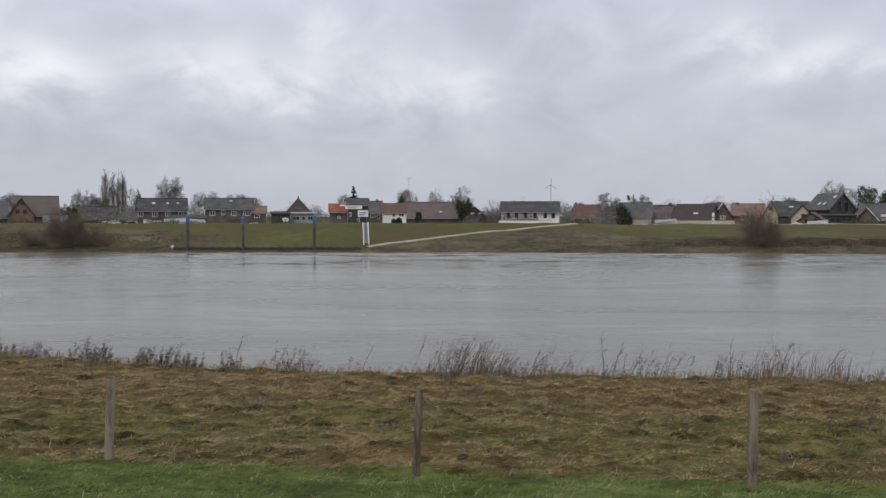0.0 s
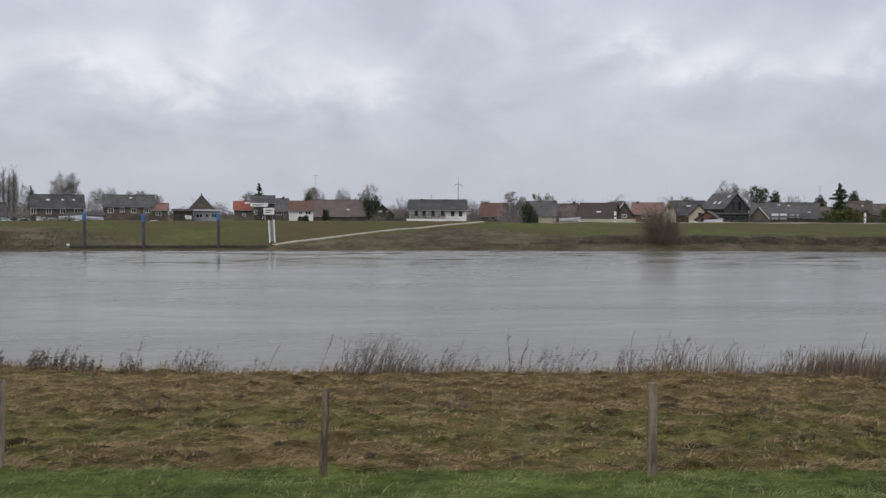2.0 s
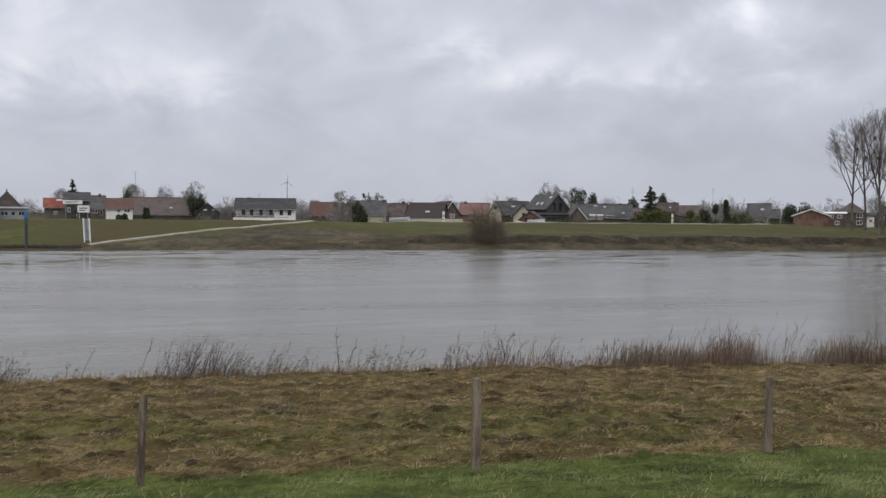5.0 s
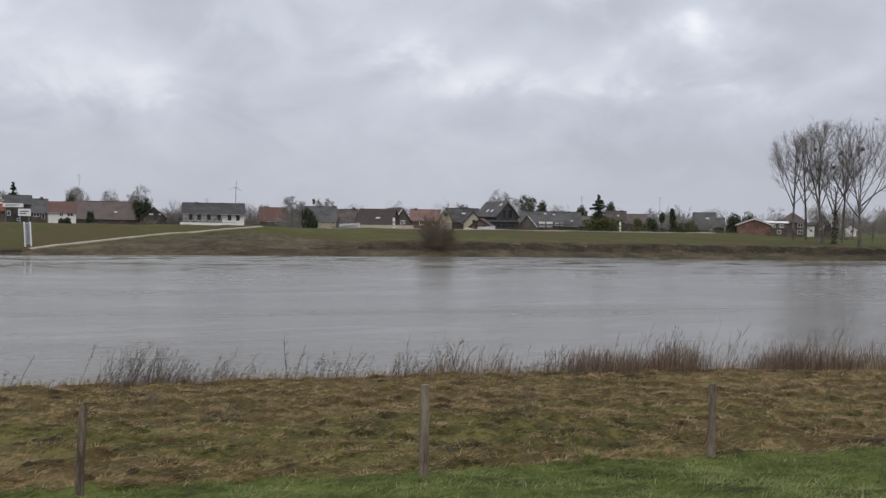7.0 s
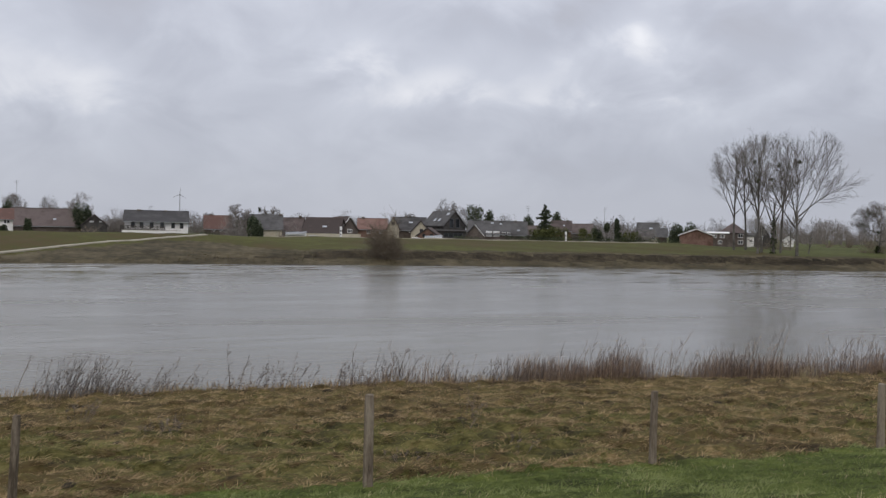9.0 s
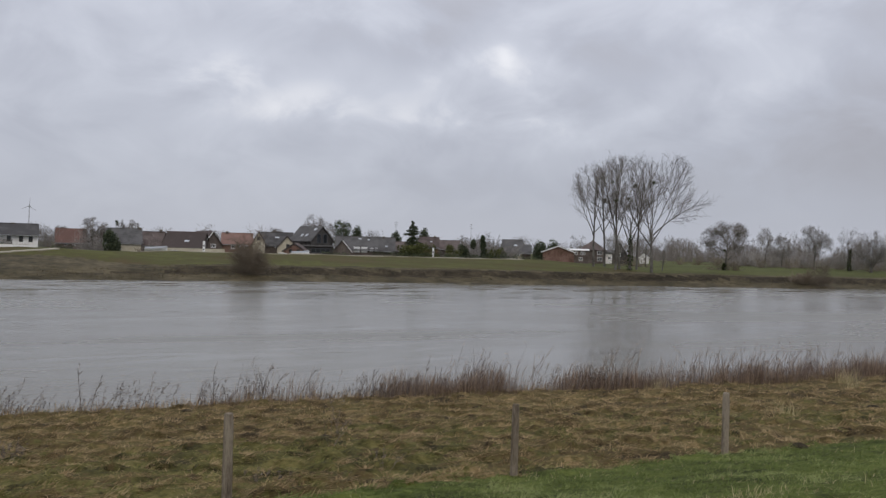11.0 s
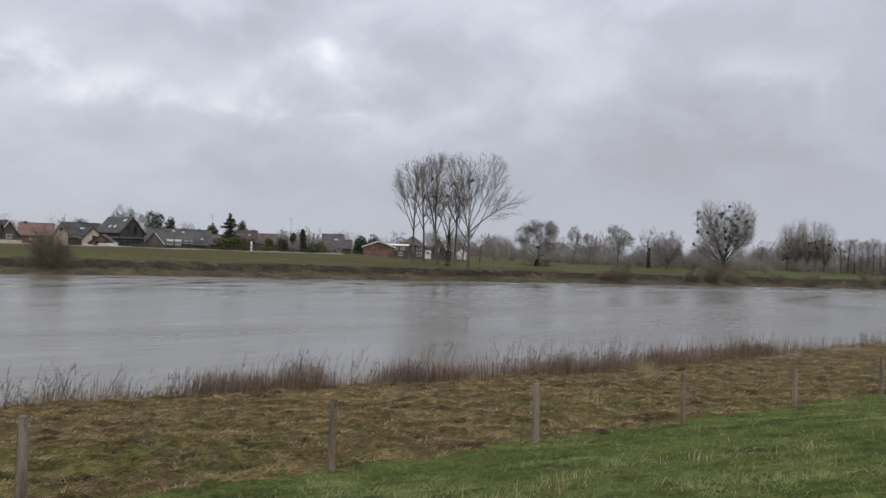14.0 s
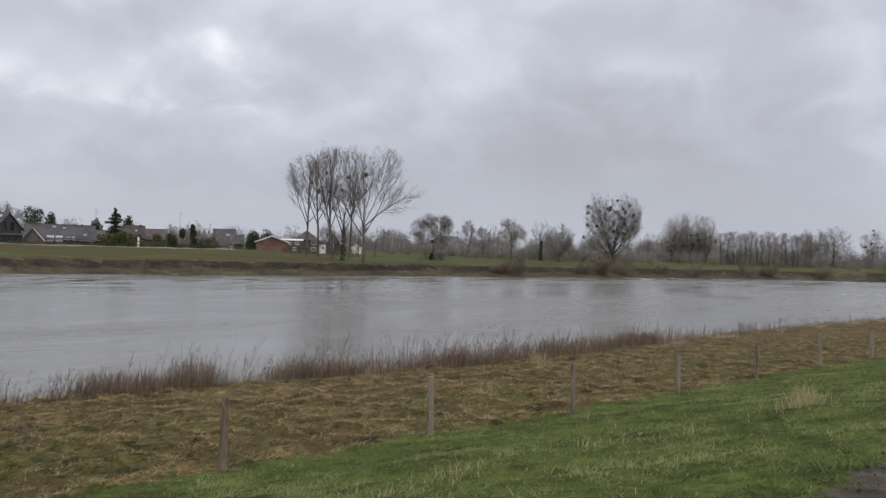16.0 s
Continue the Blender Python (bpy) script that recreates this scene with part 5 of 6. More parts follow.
bar_sign(-5.15, 204, 5.35, 2.4, 1.5, "large white notice board by the restaurant")
bar_sign(-5.75, 205.5, 7.15, 3.9, 0.8, "long white fascia sign on the dark restaurant")
bar_sign(-10.05, 197, 4.35, 1.2, 0.7, "small white notice on the shed wall")
bar_sign(31.4, 196, 3.6, 0.4, 2.4, "tall narrow white sign by the garden shrubs")
bar_sign(16.94, 196, 3.6, 0.5, 2.6, "tall narrow white sign beside the dike road")
garden_wall(-24.3, -22.9, 208, 2.0, 3.6, "grey_panel", "pale grey garden wall before a brick house")
garden_wall(3.6, 7.0, 206, 2.0, 2.5, "white_render", "low white terrace wall of the guest house")
garden_wall(14.6, 18.2, 204, 2.0, 2.5, "cream_render", "low pale garden wall under the tiled roofs")
for az, r, paint, label, tall in ((-20.0, 196, "white_paint", "white car parked behind the dike", 0.1), (-19.2, 197, "white_paint", "white van parked behind the dike", 0.4), (-17.6, 197, "silver_car_paint", "silver car parked behind the dike", 0.0), (-16.4, 196, "white_paint", "white car parked by the garden sheds", 0.0), (-14.2, 195, "silver_car_paint", "silver car parked before a terrace", 0.0),
                                  (-11.9, 195, "white_paint", "white car parked by the side house", 0.0), (7.3, 198, "dark_car_paint", "dark car parked beside the guest house", 0.0), (15.3, 200, "silver_car_paint", "silver car parked before tiled roofs", 0.0), (21.9, 200, "white_paint", "white car parked by the cottage", 0.0), (23.2, 199, "white_paint", "white car parked before the modern house", 0.0), (24.4, 199, "dark_car_paint", "dark car parked before the modern house", 0.0)):
    car(az, r, 2.5 if abs(az) < 10 else 2.62, paint, 3, label, tall)

# ---- trees of the village ----
for k, (az, r, top, half) in enumerate(((-20.82, 240, 17.4, 1.6), (-20.41, 240, 16.8, 0.7), (-20.15, 245, 16.2, 0.7), (-19.86, 240, 16.9, 1.2))):
    bare_tree("lombardy_poplar", "lombardy", *at(az, r), top - 2.2, 100 + k, label="bare columnar poplar behind the barn", group="columnar poplars", half=half * 1.2, fine=0.026)
for k, (az, r, top, half, shape) in enumerate(((-17.14, 260, 16.4, 4.0, "round"), (-21.99, 235, 12.5, 3.2, "round"), (-21.36, 240, 11.6, 3.2, "round"), (-19.37, 245, 13.5, 2.0, "round"), (-14.60, 280, 14.9, 2.2, "round"), (-15.39, 280, 13.7, 2.5, "round"), (-13.1, 275, 12.6, 4.2, "round"),
                                               (-12.3, 270, 11.5, 3.8, "round"), (-6.33, 240, 11.3, 2.6, "round"), (-2.33, 250, 13.1, 3.4, "round"), (-0.51, 260, 13.6, 2.6, "round"), (1.31, 228, 13.2, 2.8, "round"), (0.58, 250, 11.5, 2.2, "round"), (10.45, 214, 11.0, 3.2, "round"), (12.08, 240, 11.6, 1.6, "round"), (12.78, 260, 12.1, 2.2, "round"),
                                               (23.76, 250, 14.7, 4.4, "round"), (24.82, 255, 13.0, 2.4, "round"), (21.27, 270, 11.1, 3.2, "round"), (34.7, 250, 11.6, 3.4, "shrub"), (33.4, 252, 10.2, 3.0, "shrub"), (35.6, 255, 10.4, 2.8, "shrub"), (-25.9, 260, 12.0, 3.4, "round"), (3.6, 250, 10.3, 4.5, "shrub"), (16.6, 262, 9.8, 4.0, "shrub"), (8.73, 330, 10.6, 3.2, "round"))):
    bare_tree("bare_tree", shape, *at(az, r), top - 2.2, 200 + k, label="bare winter tree among the village gardens", group="village trees", half=half, mats=("bark", "twig_dark"), mistletoe=3 if k == 14 else 0, fine=0.028, thin=1.15 if k == 0 else 1.0)
for k, (az, r, h, wd) in enumerate(((-22.6, 214, 7.0, 6.5), (-18.89, 235, 10.0, 3.0), (-2.9, 236, 9.5, 5.0), (-1.61, 205, 4.6, 1.8), (25.6, 237, 11.8, 7.5), (26.5, 240, 9.6, 4.5), (30.8, 250, 10.2, 4.5), (29.0, 240, 8.6, 4.5), (33.4, 220, 5.6, 3.0), (38.2, 223, 7.0, 5.5), (38.9, 226, 7.4, 6.0), (-20.9, 212, 6.2, 5.0), (-5.6, 240, 10.0, 4.2), (-3.0, 206, 3.2, 2.6))):
    leafy("evergreen_tree" if h > 5 else "evergreen_shrub", "dome", *at(az, r), h, wd, 300 + k, label="dark evergreen among the village houses", category="tree" if h > 5 else "shrub", group="village evergreens", base=2.0, count=2600)
leafy("conifer", "dome", *at(11.5, 205), 6.6, 4.2, 323, label="broad dark rounded conifer before the cream house", base=2.0, count=3000)
leafy("evergreen_tree", "dome", *at(1.35, 222), 9.2, 4.4, 324, label="tall dark ivy-clad tree behind the barn", group="village evergreens", base=2.0, count=2600)
leafy("conifer", "cone", *at(-5.75, 236), 11.6, 4.2, 325, label="dark conifer behind the restaurant", base=2.0, count=2600)
leafy("fir_tree", "cone", *at(30.03, 225), 10.8, 7.4, 320, label="dark fir with ragged tiered branches", base=2.1, count=4200)
leafy("cypress", "column", *at(34.59, 218), 7.7, 1.9, 321, label="narrow dark columnar cypress", base=2.1, count=1300)
leafy("cypress", "column", *at(33.97, 221), 7.0, 2.0, 322, label="narrow dark columnar cypress", base=2.1, count=1300)
for k, (az, r, h, wd) in enumerate(((29.6, 214, 5.0, 5.0), (30.4, 214, 5.6, 5.5), (31.2, 215, 5.2, 5.0), (32.7, 217, 5.0, 5.0), (35.2, 219, 4.5, 4.5), (35.8, 222, 4.6, 4.0))):
    leafy("garden_shrub", "dome", *at(az, r), h, wd, 330 + k, "hedge_leaf", label="olive green garden shrub behind the dike", category="shrub", group="garden shrubs", base=2.1, count=1200)
for k, (a0, a1, r, z, h) in enumerate(((27.5, 33.5, 205, 2.3, 2.45), (33.6, 38.6, 205, 2.6, 2.2), (24.2, 26.0, 203, 2.5, 2.0), (-22.5, -18.0, 200, 2.3, 2.2), (8.2, 9.4, 203, 2.2, 2.2))):
    hedge(*at(a0, r), *at(a1, r), z, h, 0.9, 340 + k)

# ---- the row of river poplars ----
for k, (az, r, top, shape, lean, half, off) in enumerate(((41.68, 185, 23.2, "poplar", (-0.01, 0), 4.4, -0.8), (42.36, 190, 24.8, "poplar", (0.03, 0), 4.6, 0.0), (43.05, 178, 24.6, "poplar", (0.04, 0), 4.6, 0.2), (43.29, 181, 25.0, "poplar", (0.0, 0), 4.4, 0.4), (43.94, 180, 25.2, "fork_poplar", (0.0, 0), 5.0, 0.6), (44.34, 183, 24.9, "poplar", (0.05, 0), 4.4, 1.0), (45.28, 178, 25.4, "fork_poplar", (0.03, 0), 7.8, 1.0))):
    x, y = at(az, r)
    bare_tree("river_poplar", shape, x, y, top + 0.5 - float(land(x, y)), 400 + k, ("bark", "twig_dark"), lean, 0.25 if shape == "poplar" else 0.34, "tall bare poplar on the far river bank", group="river poplars", half=half, off=off, mistletoe=1, ivy=0.6 if k == 4 else 0, fine=0.009, thin=1.0 if k in (0, 6) else 0.86, balls=(0.38, 0.85), arm=(0.31, (0.70, -0.64, 0.95), 0.37) if k == 6 else None)
bare_tree("young_tree", "round", *at(45.93, 186), 6.8, 420, ("bark", "twig"), label="small bare tree beside the poplars", half=1.6)
bare_tree("bare_tree", "round", *at(44.9, 215), 8.5, 421, ("bark", "twig"), label="bare tree behind the poplars", half=3.4)
bare_tree("bare_tree", "round", *at(42.9, 226), 8.0, 422, ("bark", "twig"), label="bare tree behind the poplars", half=3.4)

# ---- trees of the far meadow ----
for k, (az, r, top, shape, half, mist, ivy) in enumerate(((49.65, 200, 13.6, "round", 5.6, 3, 0.3), (51.95, 265, 14.2, "round", 2.4, 0, 0), (52.93, 262, 12.9, "round", 2.4, 0, 0), (54.75, 255, 14.7, "round", 4.2, 0, 0), (56.64, 245, 14.7, "round", 2.8, 0, 0.9), (57.82, 235, 13.0, "pollard", 4.0, 0, 0),
                                                          (61.1, 232, 21.8, "vase", 7.6, 44, 0), (64.8, 326, 18.4, "rods", 3.6, 12, 0), (65.3, 332, 20.4, "rods", 3.6, 10, 0), (65.85, 330, 21.2, "rods", 3.8, 10, 0), (66.35, 336, 20.8, "rods", 3.8, 12, 0), (66.85, 331, 19.6, "rods", 3.8, 14, 0), (72.9, 335, 16.2, "pollard", 5.5, 0, 0), (74.1, 340, 17.6, "round", 6.5, 0, 0.5), (76.22, 350, 17.0, "round", 5.0, 6, 0), (63.4, 310, 10.5, "round", 3.5, 0, 0))):
    x, y = at(az, r)
    bare_tree("meadow_tree", shape, x, y, top - float(land(x, y)), 500 + k, ("bark", "twig_dark" if k == 0 else "pale_twig" if 6 < k < 12 else "twig"), label="bare old tree with mistletoe balls on the meadow" if mist > 20 else "bare winter tree on the far meadow", group="meadow trees", half=half, mistletoe=mist, ivy=ivy, fine=0.014, thin=1.2 if k in (0, 1, 2, 3) else 0.95 if 6 < k < 12 else 1.0, balls=(0.12, 0.62) if 6 < k < 12 else (0.3, 1.0))


def rows_of(makers, places):
    """Copies of a few grown plants over the places, each turned its own way."""
    rng = random.Random(9)
    for k, (x, y) in enumerate(places):
        src = makers[k % len(makers)]
        copy_thing(src, pose(x, y, float(land(x, y)) - rng.uniform(0, 0.5), 0, 0, rng.uniform(0, 360)))


# pollards and thickets in a row along the bend
stock = [bare_tree("young_poplar", "sapling", *at(67.75 + 0.36 * k, 300), 10.0 + 0.4 * k, 530 + k, ("bark", "pale_twig"), label="dense young bare poplar in a planted row", group="planted poplars", half=1.6 + 0.2 * k, thin=0.85, fine=0.018) for k in range(3)]
rows_of(stock, [at(68.8 + 0.34 * k + 0.12 * math.sin(3.1 * k), 300 + 6 * math.sin(2.3 * k)) for k in range(13)])
stock = [bare_tree("thicket", "scrub", *at(50.6 + 0.9 * k, 290 + 12 * math.sin(k * 1.7)), 5.0 + 0.7 * k, 560 + k, label="grey bare thicket at the meadow edge", category="shrub", group="meadow thickets", half=4.2 + 0.4 * k, fine=0.016) for k in range(4)]
rows_of(stock, [at(-26.2 + 0.75 * k, 238 + 5 * math.sin(k * 2.2)) for k in range(8)] + [at(28.4 + 0.9 * k, 246 + 6 * math.sin(k * 1.9)) for k in range(9)] + [at(9.9, 224), at(10.9, 226), at(10.3, 212), at(10.8, 211), at(13.6, 214), at(3.3, 222), at(8.0, 222)])
rows_of(stock, [at(-22.4 + 0.55 * k, 222 + 9 * math.sin(k * 2.7)) for k in range(8)] + [at(-15.5 + 0.5 * k, 236 + 5 * math.sin(k * 1.9)) for k in range(3)] + [at(33.0 + 0.55 * k, 226 + 7 * math.sin(k * 2.1)) for k in range(7)])
rows_of(stock, [at(50.5 + 0.62 * k, 285 + 25 * math.sin(k * 1.7) + (40 if k > 20 else 0)) for k in range(44)])
low = [bare_tree("low_scrub", "scrub", *at(47.0 + 1.1 * k, 272), 2.6 + 0.4 * k, 580 + k, ("bush_twig", "bush_twig"), label="low grey scrub before the meadow trees", category="shrub", group="low scrub", half=3.6, thin=0.7, fine=0.018) for k in range(3)]
rows_of(low, [at(50.2 + 0.66 * k + 0.2 * math.sin(7 * k), 262 + 22 * math.sin(k * 2.1) + (45 if k > 20 else 0)) for k in range(44)])
rows_of(low, [at(-26 + 0.9 * k + 0.3 * math.sin(5 * k), 232 + 8 * math.sin(k * 2.3)) for k in range(72) if math.sin(k * 1.31) > 0.1])
rows_of(low, [at(-22.6 + 0.5 * k, 204 + 3 * math.sin(k * 2.0)) for k in range(7)] + [at(49.2, 203), at(49.7, 206), at(50.2, 202), at(43.3, 205), at(44.1, 208), at(44.6, 204), at(60.9, 226), at(61.6, 224), at(62.2, 229), at(9.0, 214), at(8.4, 216), at(10.2, 212), at(13.3, 206), at(1.7, 208)])
# bushes on the water's edge
for k, (az, off, h, half) in enumerate(((19.75, 4.0, 7.4, 2.6), (-23.0, 5.0, 6.4, 3.0), (-21.5, 6.0, 3.4, 3.0), (-24.9, 6.0, 2.6, 3.0), (55.0, 2.5, 4.4, 2.8), (54.2, 4.0, 2.4, 3.4), (60.6, 3.5, 3.6, 4.2), (61.8, 5.0, 3.0, 3.6), (59.4, 5.0, 2.2, 4.0), (69.3, 3.0, 5.2, 2.6), (70.6, 4.0, 3.6, 2.6), (66.2, 4.0, 2.8, 4.5), (64.2, 6.0, 2.0, 4.0), (73.6, 4.0, 3.0, 5.0))):
    r = 100.0
    while far_edge(at(az, r)[0]) > at(az, r)[1]:
        r += 0.5
    bare_tree("bank_bush", "scrub", *at(az, r + off), h * 1.25, 600 + k, ("bush_twig", "bush_twig"), label="leafless willow bush at the water's edge", category="bush", group="bank bushes", half=half, fine=0.013, thin=2.1 if k < 2 else 1.3)


def far_scrub(name, mat, seed, n, u0, u1, height, width, label, az0=-30.0, az1=80.0, narrow=0.45, fade=0.0):
    """Rank grass and brambles on the far bank."""
    g = np.random.default_rng(seed)
    az = np.radians(g.uniform(az0, az1, n * 3))
    r = g.uniform(125, 300, n * 3)
    x, y = r * np.sin(az), r * np.cos(az)
    u = y - far_edge(x)
    u1 = np.where(x < 18, u1 * narrow, u1)
    ok = (u > u0 + 1.5 * wobble(x, y, 0.13)) & (u < u1 + 2.0 * wobble(x, y, 0.09, 1.0)) & (wobble(x, y, 0.35, 2.0) > -0.35)
    if fade:
        ok &= g.random(len(x)) < np.clip((az1 - np.degrees(az)) / fade, 0, 1) ** 1.5
    blades(name, x[ok], y[ok], height, 0.9, width, mat, seed, label)


far_scrub("bank_scrub", "bramble", 801, 80000, 0.4, 7.5, 0.28, 0.06, "brown brambles and dead stalks on the far bank")
far_scrub("bank_scrub", "olive_blade", 802, 70000, 1.0, 10.0, 0.26, 0.06, "rank yellow grass on the far bank")
far_scrub("bank_scrub", "olive_blade", 804, 50000, 2.0, 17.0, 0.28, 0.07, "brown scrub on the upstream bank", -31.0, -12.0, 1.0, 9.0)

# ---- the wood on the horizon ----
def far_wood(seed, az0, az1, r, low, high, count):
    rng = random.Random(seed)
    t = Tubes()
    for _ in range(count):
        az = rng.uniform(az0, az1)
        x, y = at(az, r * rng.uniform(0.92, 1.1))
        z = float(land(x, y))
        h = rng.uniform(low, high) * (0.8 + 0.25 * math.sin(az * 1.9) + 0.15 * math.sin(az * 5.3))
        p = Vector((x, y, z))
        t.run([p, p + Vector((0, 0, h * 0.5)), p + Vector((0, 0, h * 0.8))], [0.18, 0.12, 0.04], 3)
        for _ in range(26):
            c = p + Vector((rng.gauss(0, h * 0.17), rng.gauss(0, h * 0.17), h * rng.uniform(0.2, 1.0)))
            d = Vector((rng.gauss(0, 0.6), rng.gauss(0, 0.6), 1)).normalized() * (h * rng.uniform(0.05, 0.10))
            t.run([c - d, c + d], [0.07, 0.03], 2)
    ob = new("far_wood", mesh_of("far_wood", t.v, t.f, ["twig_dark"]))
    tagged(ob, "hazy bare wood along the horizon", "woodland", kind="stuff")


far_wood(701, -32, 47, 560, 9.0, 12.5, 1500)
far_wood(702, 44, 84, 430, 6, 12, 1500)
far_wood(703, -34, 84, 900, 9, 14, 1100)

# ---- fence posts along the foot of the dike ----
def fence_post(x, y, height, lean_x, lean_y, radius, seed, square=False):
    rng = random.Random(seed)
    z = float(land(x, y)) - 0.03
    ob = thing("fence_post", x, y, z, rng.uniform(-12, 12), "weathered grey wooden fence post standing in grass", "fence post", "fence posts along the dike")
    bm = bmesh.new()
    sides = 12
    rings = []
    for i in range(9):
        f = i / 8
        c = Vector((lean_x * f * height, lean_y * f * height, -0.25 * (1 - f) + height * f))
        ring = []
        for k in range(sides):
            a = math.tau * k / sides
            r = radius * (1.06 - 0.10 * f) * (1 + rng.uniform(-0.035, 0.035))
            if square:
                r *= min(1 / max(abs(math.cos(a)), abs(math.sin(a))), 1.25) * 0.9
            if k in (3, 8):
                r *= 0.9
            if i == 8:
                r *= 0.93
            ring.append(bm.verts.new(c + Vector((r * math.cos(a), r * math.sin(a), 0))))
        rings.append(ring)
    for a, b in zip(rings, rings[1:]):
        for k in range(sides):
            k2 = (k + 1) % sides
            bm.faces.new((a[k], a[k2], b[k2], b[k]))
    bm.faces.new(rings[-1])
    bm.faces.new(rings[0][::-1])
    part("shaft", bm, "weathered_post", ob)
    cap = bmesh.new()
    tube(cap, (lean_x * height, lean_y * height, height - 0.004), (lean_x * height, lean_y * height, height + 0.012), radius * 0.9, radius * 0.78, 12)
    part("end_grain", cap, "weathered_post", ob, "sawn, cracked end grain")


fence_post(-4.29, 11.25, 1.07, 0.045, 0.01, 0.056, 1)
fence_post(-0.34, 10.60, 1.05, 0.055, 0.0, 0.046, 2)
fence_post(3.58, 10.15, 1.14, 0.0, 0.0, 0.060, 3, True)
fence_post(7.66, 10.00, 1.02, 0.02, 0.02, 0.052, 4)
fence_post(11.47, 9.53, 0.99, 0.0, 0.0, 0.056, 5)
fence_post(14.95, 8.88, 0.97, -0.01, 0.02, 0.045, 6)
fence_post(19.10, 8.65, 0.88, -0.01, 0.01, 0.055, 7)
fence_post(22.95, 8.27, 0.95, -0.02, 0.0, 0.055, 8)
fence_post(26.90, 7.88, 0.98, 0.0, 0.02, 0.056, 9)
fence_post(31.10, 7.55, 0.92, 0.01, 0.0, 0.070, 10)


# ---- grass ----
def scatter(n, x0, x1, seed, inside, reach=12.0, tuft=1, spread=0.06):
    """Places over the plan, thinner further along the dike, in tufts."""
    g = np.random.default_rng(seed)
    xs, ys = [], []
    while sum(map(len, xs)) < n:
        x, y = g.uniform(x0, x1, n), g.uniform(0, 30, n)
        ok = inside(x, y) & (g.random(n) < 1 / (1 + np.maximum(np.hypot(x, y) - 10, 0) / reach) ** 1.2)
        xs.append(x[ok])
        ys.append(y[ok])
    x, y = np.concatenate(xs)[:n], np.concatenate(ys)[:n]
    x, y = np.repeat(x, tuft), np.repeat(y, tuft)
    return x + g.normal(0, spread, len(x)), y + g.normal(0, spread, len(y))


def in_view(x, y):
    return (np.abs(x) < 0.62 * y + 1.5) | (x > 0)


def on_slope(x, y):
    return (y > path_line(x) - 0.1 + 0.25 * wobble(x, y, 2.3)) & (y < fence_line(x) + 0.2 + 0.25 * wobble(x, y, 2.3)) & in_view(x, y) & ((y > 6.5) | (x > 1.5))


def on_meadow(x, y):
    return (y > fence_line(x) + 0.0 + 0.25 * wobble(x, y, 2.3)) & (y < near_edge(x) + 0.3) & in_view(x, y)


x, y = scatter(20000, -9, 46, 11, on_slope, tuft=9, spread=0.05)
blades("dike_grass", x, y, 0.088, 1.35, 0.0095, "grass_blade", 12, "short lush green grass on the dike slope", rough=0.6, clump=0.27)
# a few pale dead blades between
x, y = scatter(1500, -9, 46, 19, on_slope, tuft=4, spread=0.06)
blades("dike_dead_grass", x, y, 0.09, 1.3, 0.008, "pale_straw", 20, "scattered pale dead blades on the dike slope")


def hollow(x, y):
    """Long shallow hollows between the tussocks, bare; dark ground stands in for shade."""
    d, _, _, own = clumps(x, y, 0.34)
    foot = (y - fence_line(x) < 1.5 + wobble(x, y, 0.9)) & (wobble(x, y, 1.6, 0.9) + 0.5 * wobble(x, y, 6.0, 0.1) > 0.45)
    return foot | (d > 0.76 + 0.3 * own) | (wobble(x * 0.45, y, 4.3, 0.5) + 0.6 * wobble(x * 0.5, y, 9.0, 1.5) < -1.05)


# low mounded clumps of matted grass, close together
x, y = scatter(38000, -18, 75, 13, on_meadow, tuft=8, spread=0.055)
keep = (0.75 * green_patch(x, y) + 1.1 * wobble(x, y, 5.0, 0.8) + 1.0 * wobble(x, y, 13.0, 0.2) < 0.85) & ~hollow(x, y)
blades("meadow_thatch", x[keep], y[keep], 0.095, 1.7, 0.0115, "straw_blade", 14, "matted yellow-brown winter grass on the river meadow", rough=0.5, clump=0.34)
x, y = scatter(1100, -18, 75, 16, on_meadow, tuft=22, spread=0.07)
keep = (green_patch(x, y) < 0.8) & ~hollow(x, y)
blades("meadow_tussocks", x[keep], y[keep], 0.14, 1.6, 0.010, "straw_blade", 17, "brown grass tussocks on the river meadow", rough=0.4, clump=0.34)
x, y = scatter(17000, -18, 75, 18, on_meadow, tuft=9, spread=0.06)
keep = (0.75 * green_patch(x, y) + 1.1 * wobble(x, y, 5.0, 0.8) + 0.8 * wobble(x, y, 13.0, 0.2) > 0.1) & ~hollow(x, y)
blades("meadow_grass", x[keep], y[keep], 0.085, 1.6, 0.012, "meadow_blade", 15, "green grass between the straw on the river meadow", rough=0.5, clump=0.34)


def near(cx, cy, r, n, seed):
    g = np.random.default_rng(seed)
    return g.normal(cx, r, n), g.normal(cy, r * 0.6, n)


def dry_tuft(cx, cy, r, n, height, seed):
    x, y = near(cx, cy, r, n, seed)
    place = "in the rough river meadow" if cy > fence_line(cx) else "on the green dike slope"
    ob = blades("dry_grass_tuft", x, y, height, 0.8, 0.007, "pale_straw", seed, "pale dry grass tuft " + place)
    ob["category"] = "grass tuft"


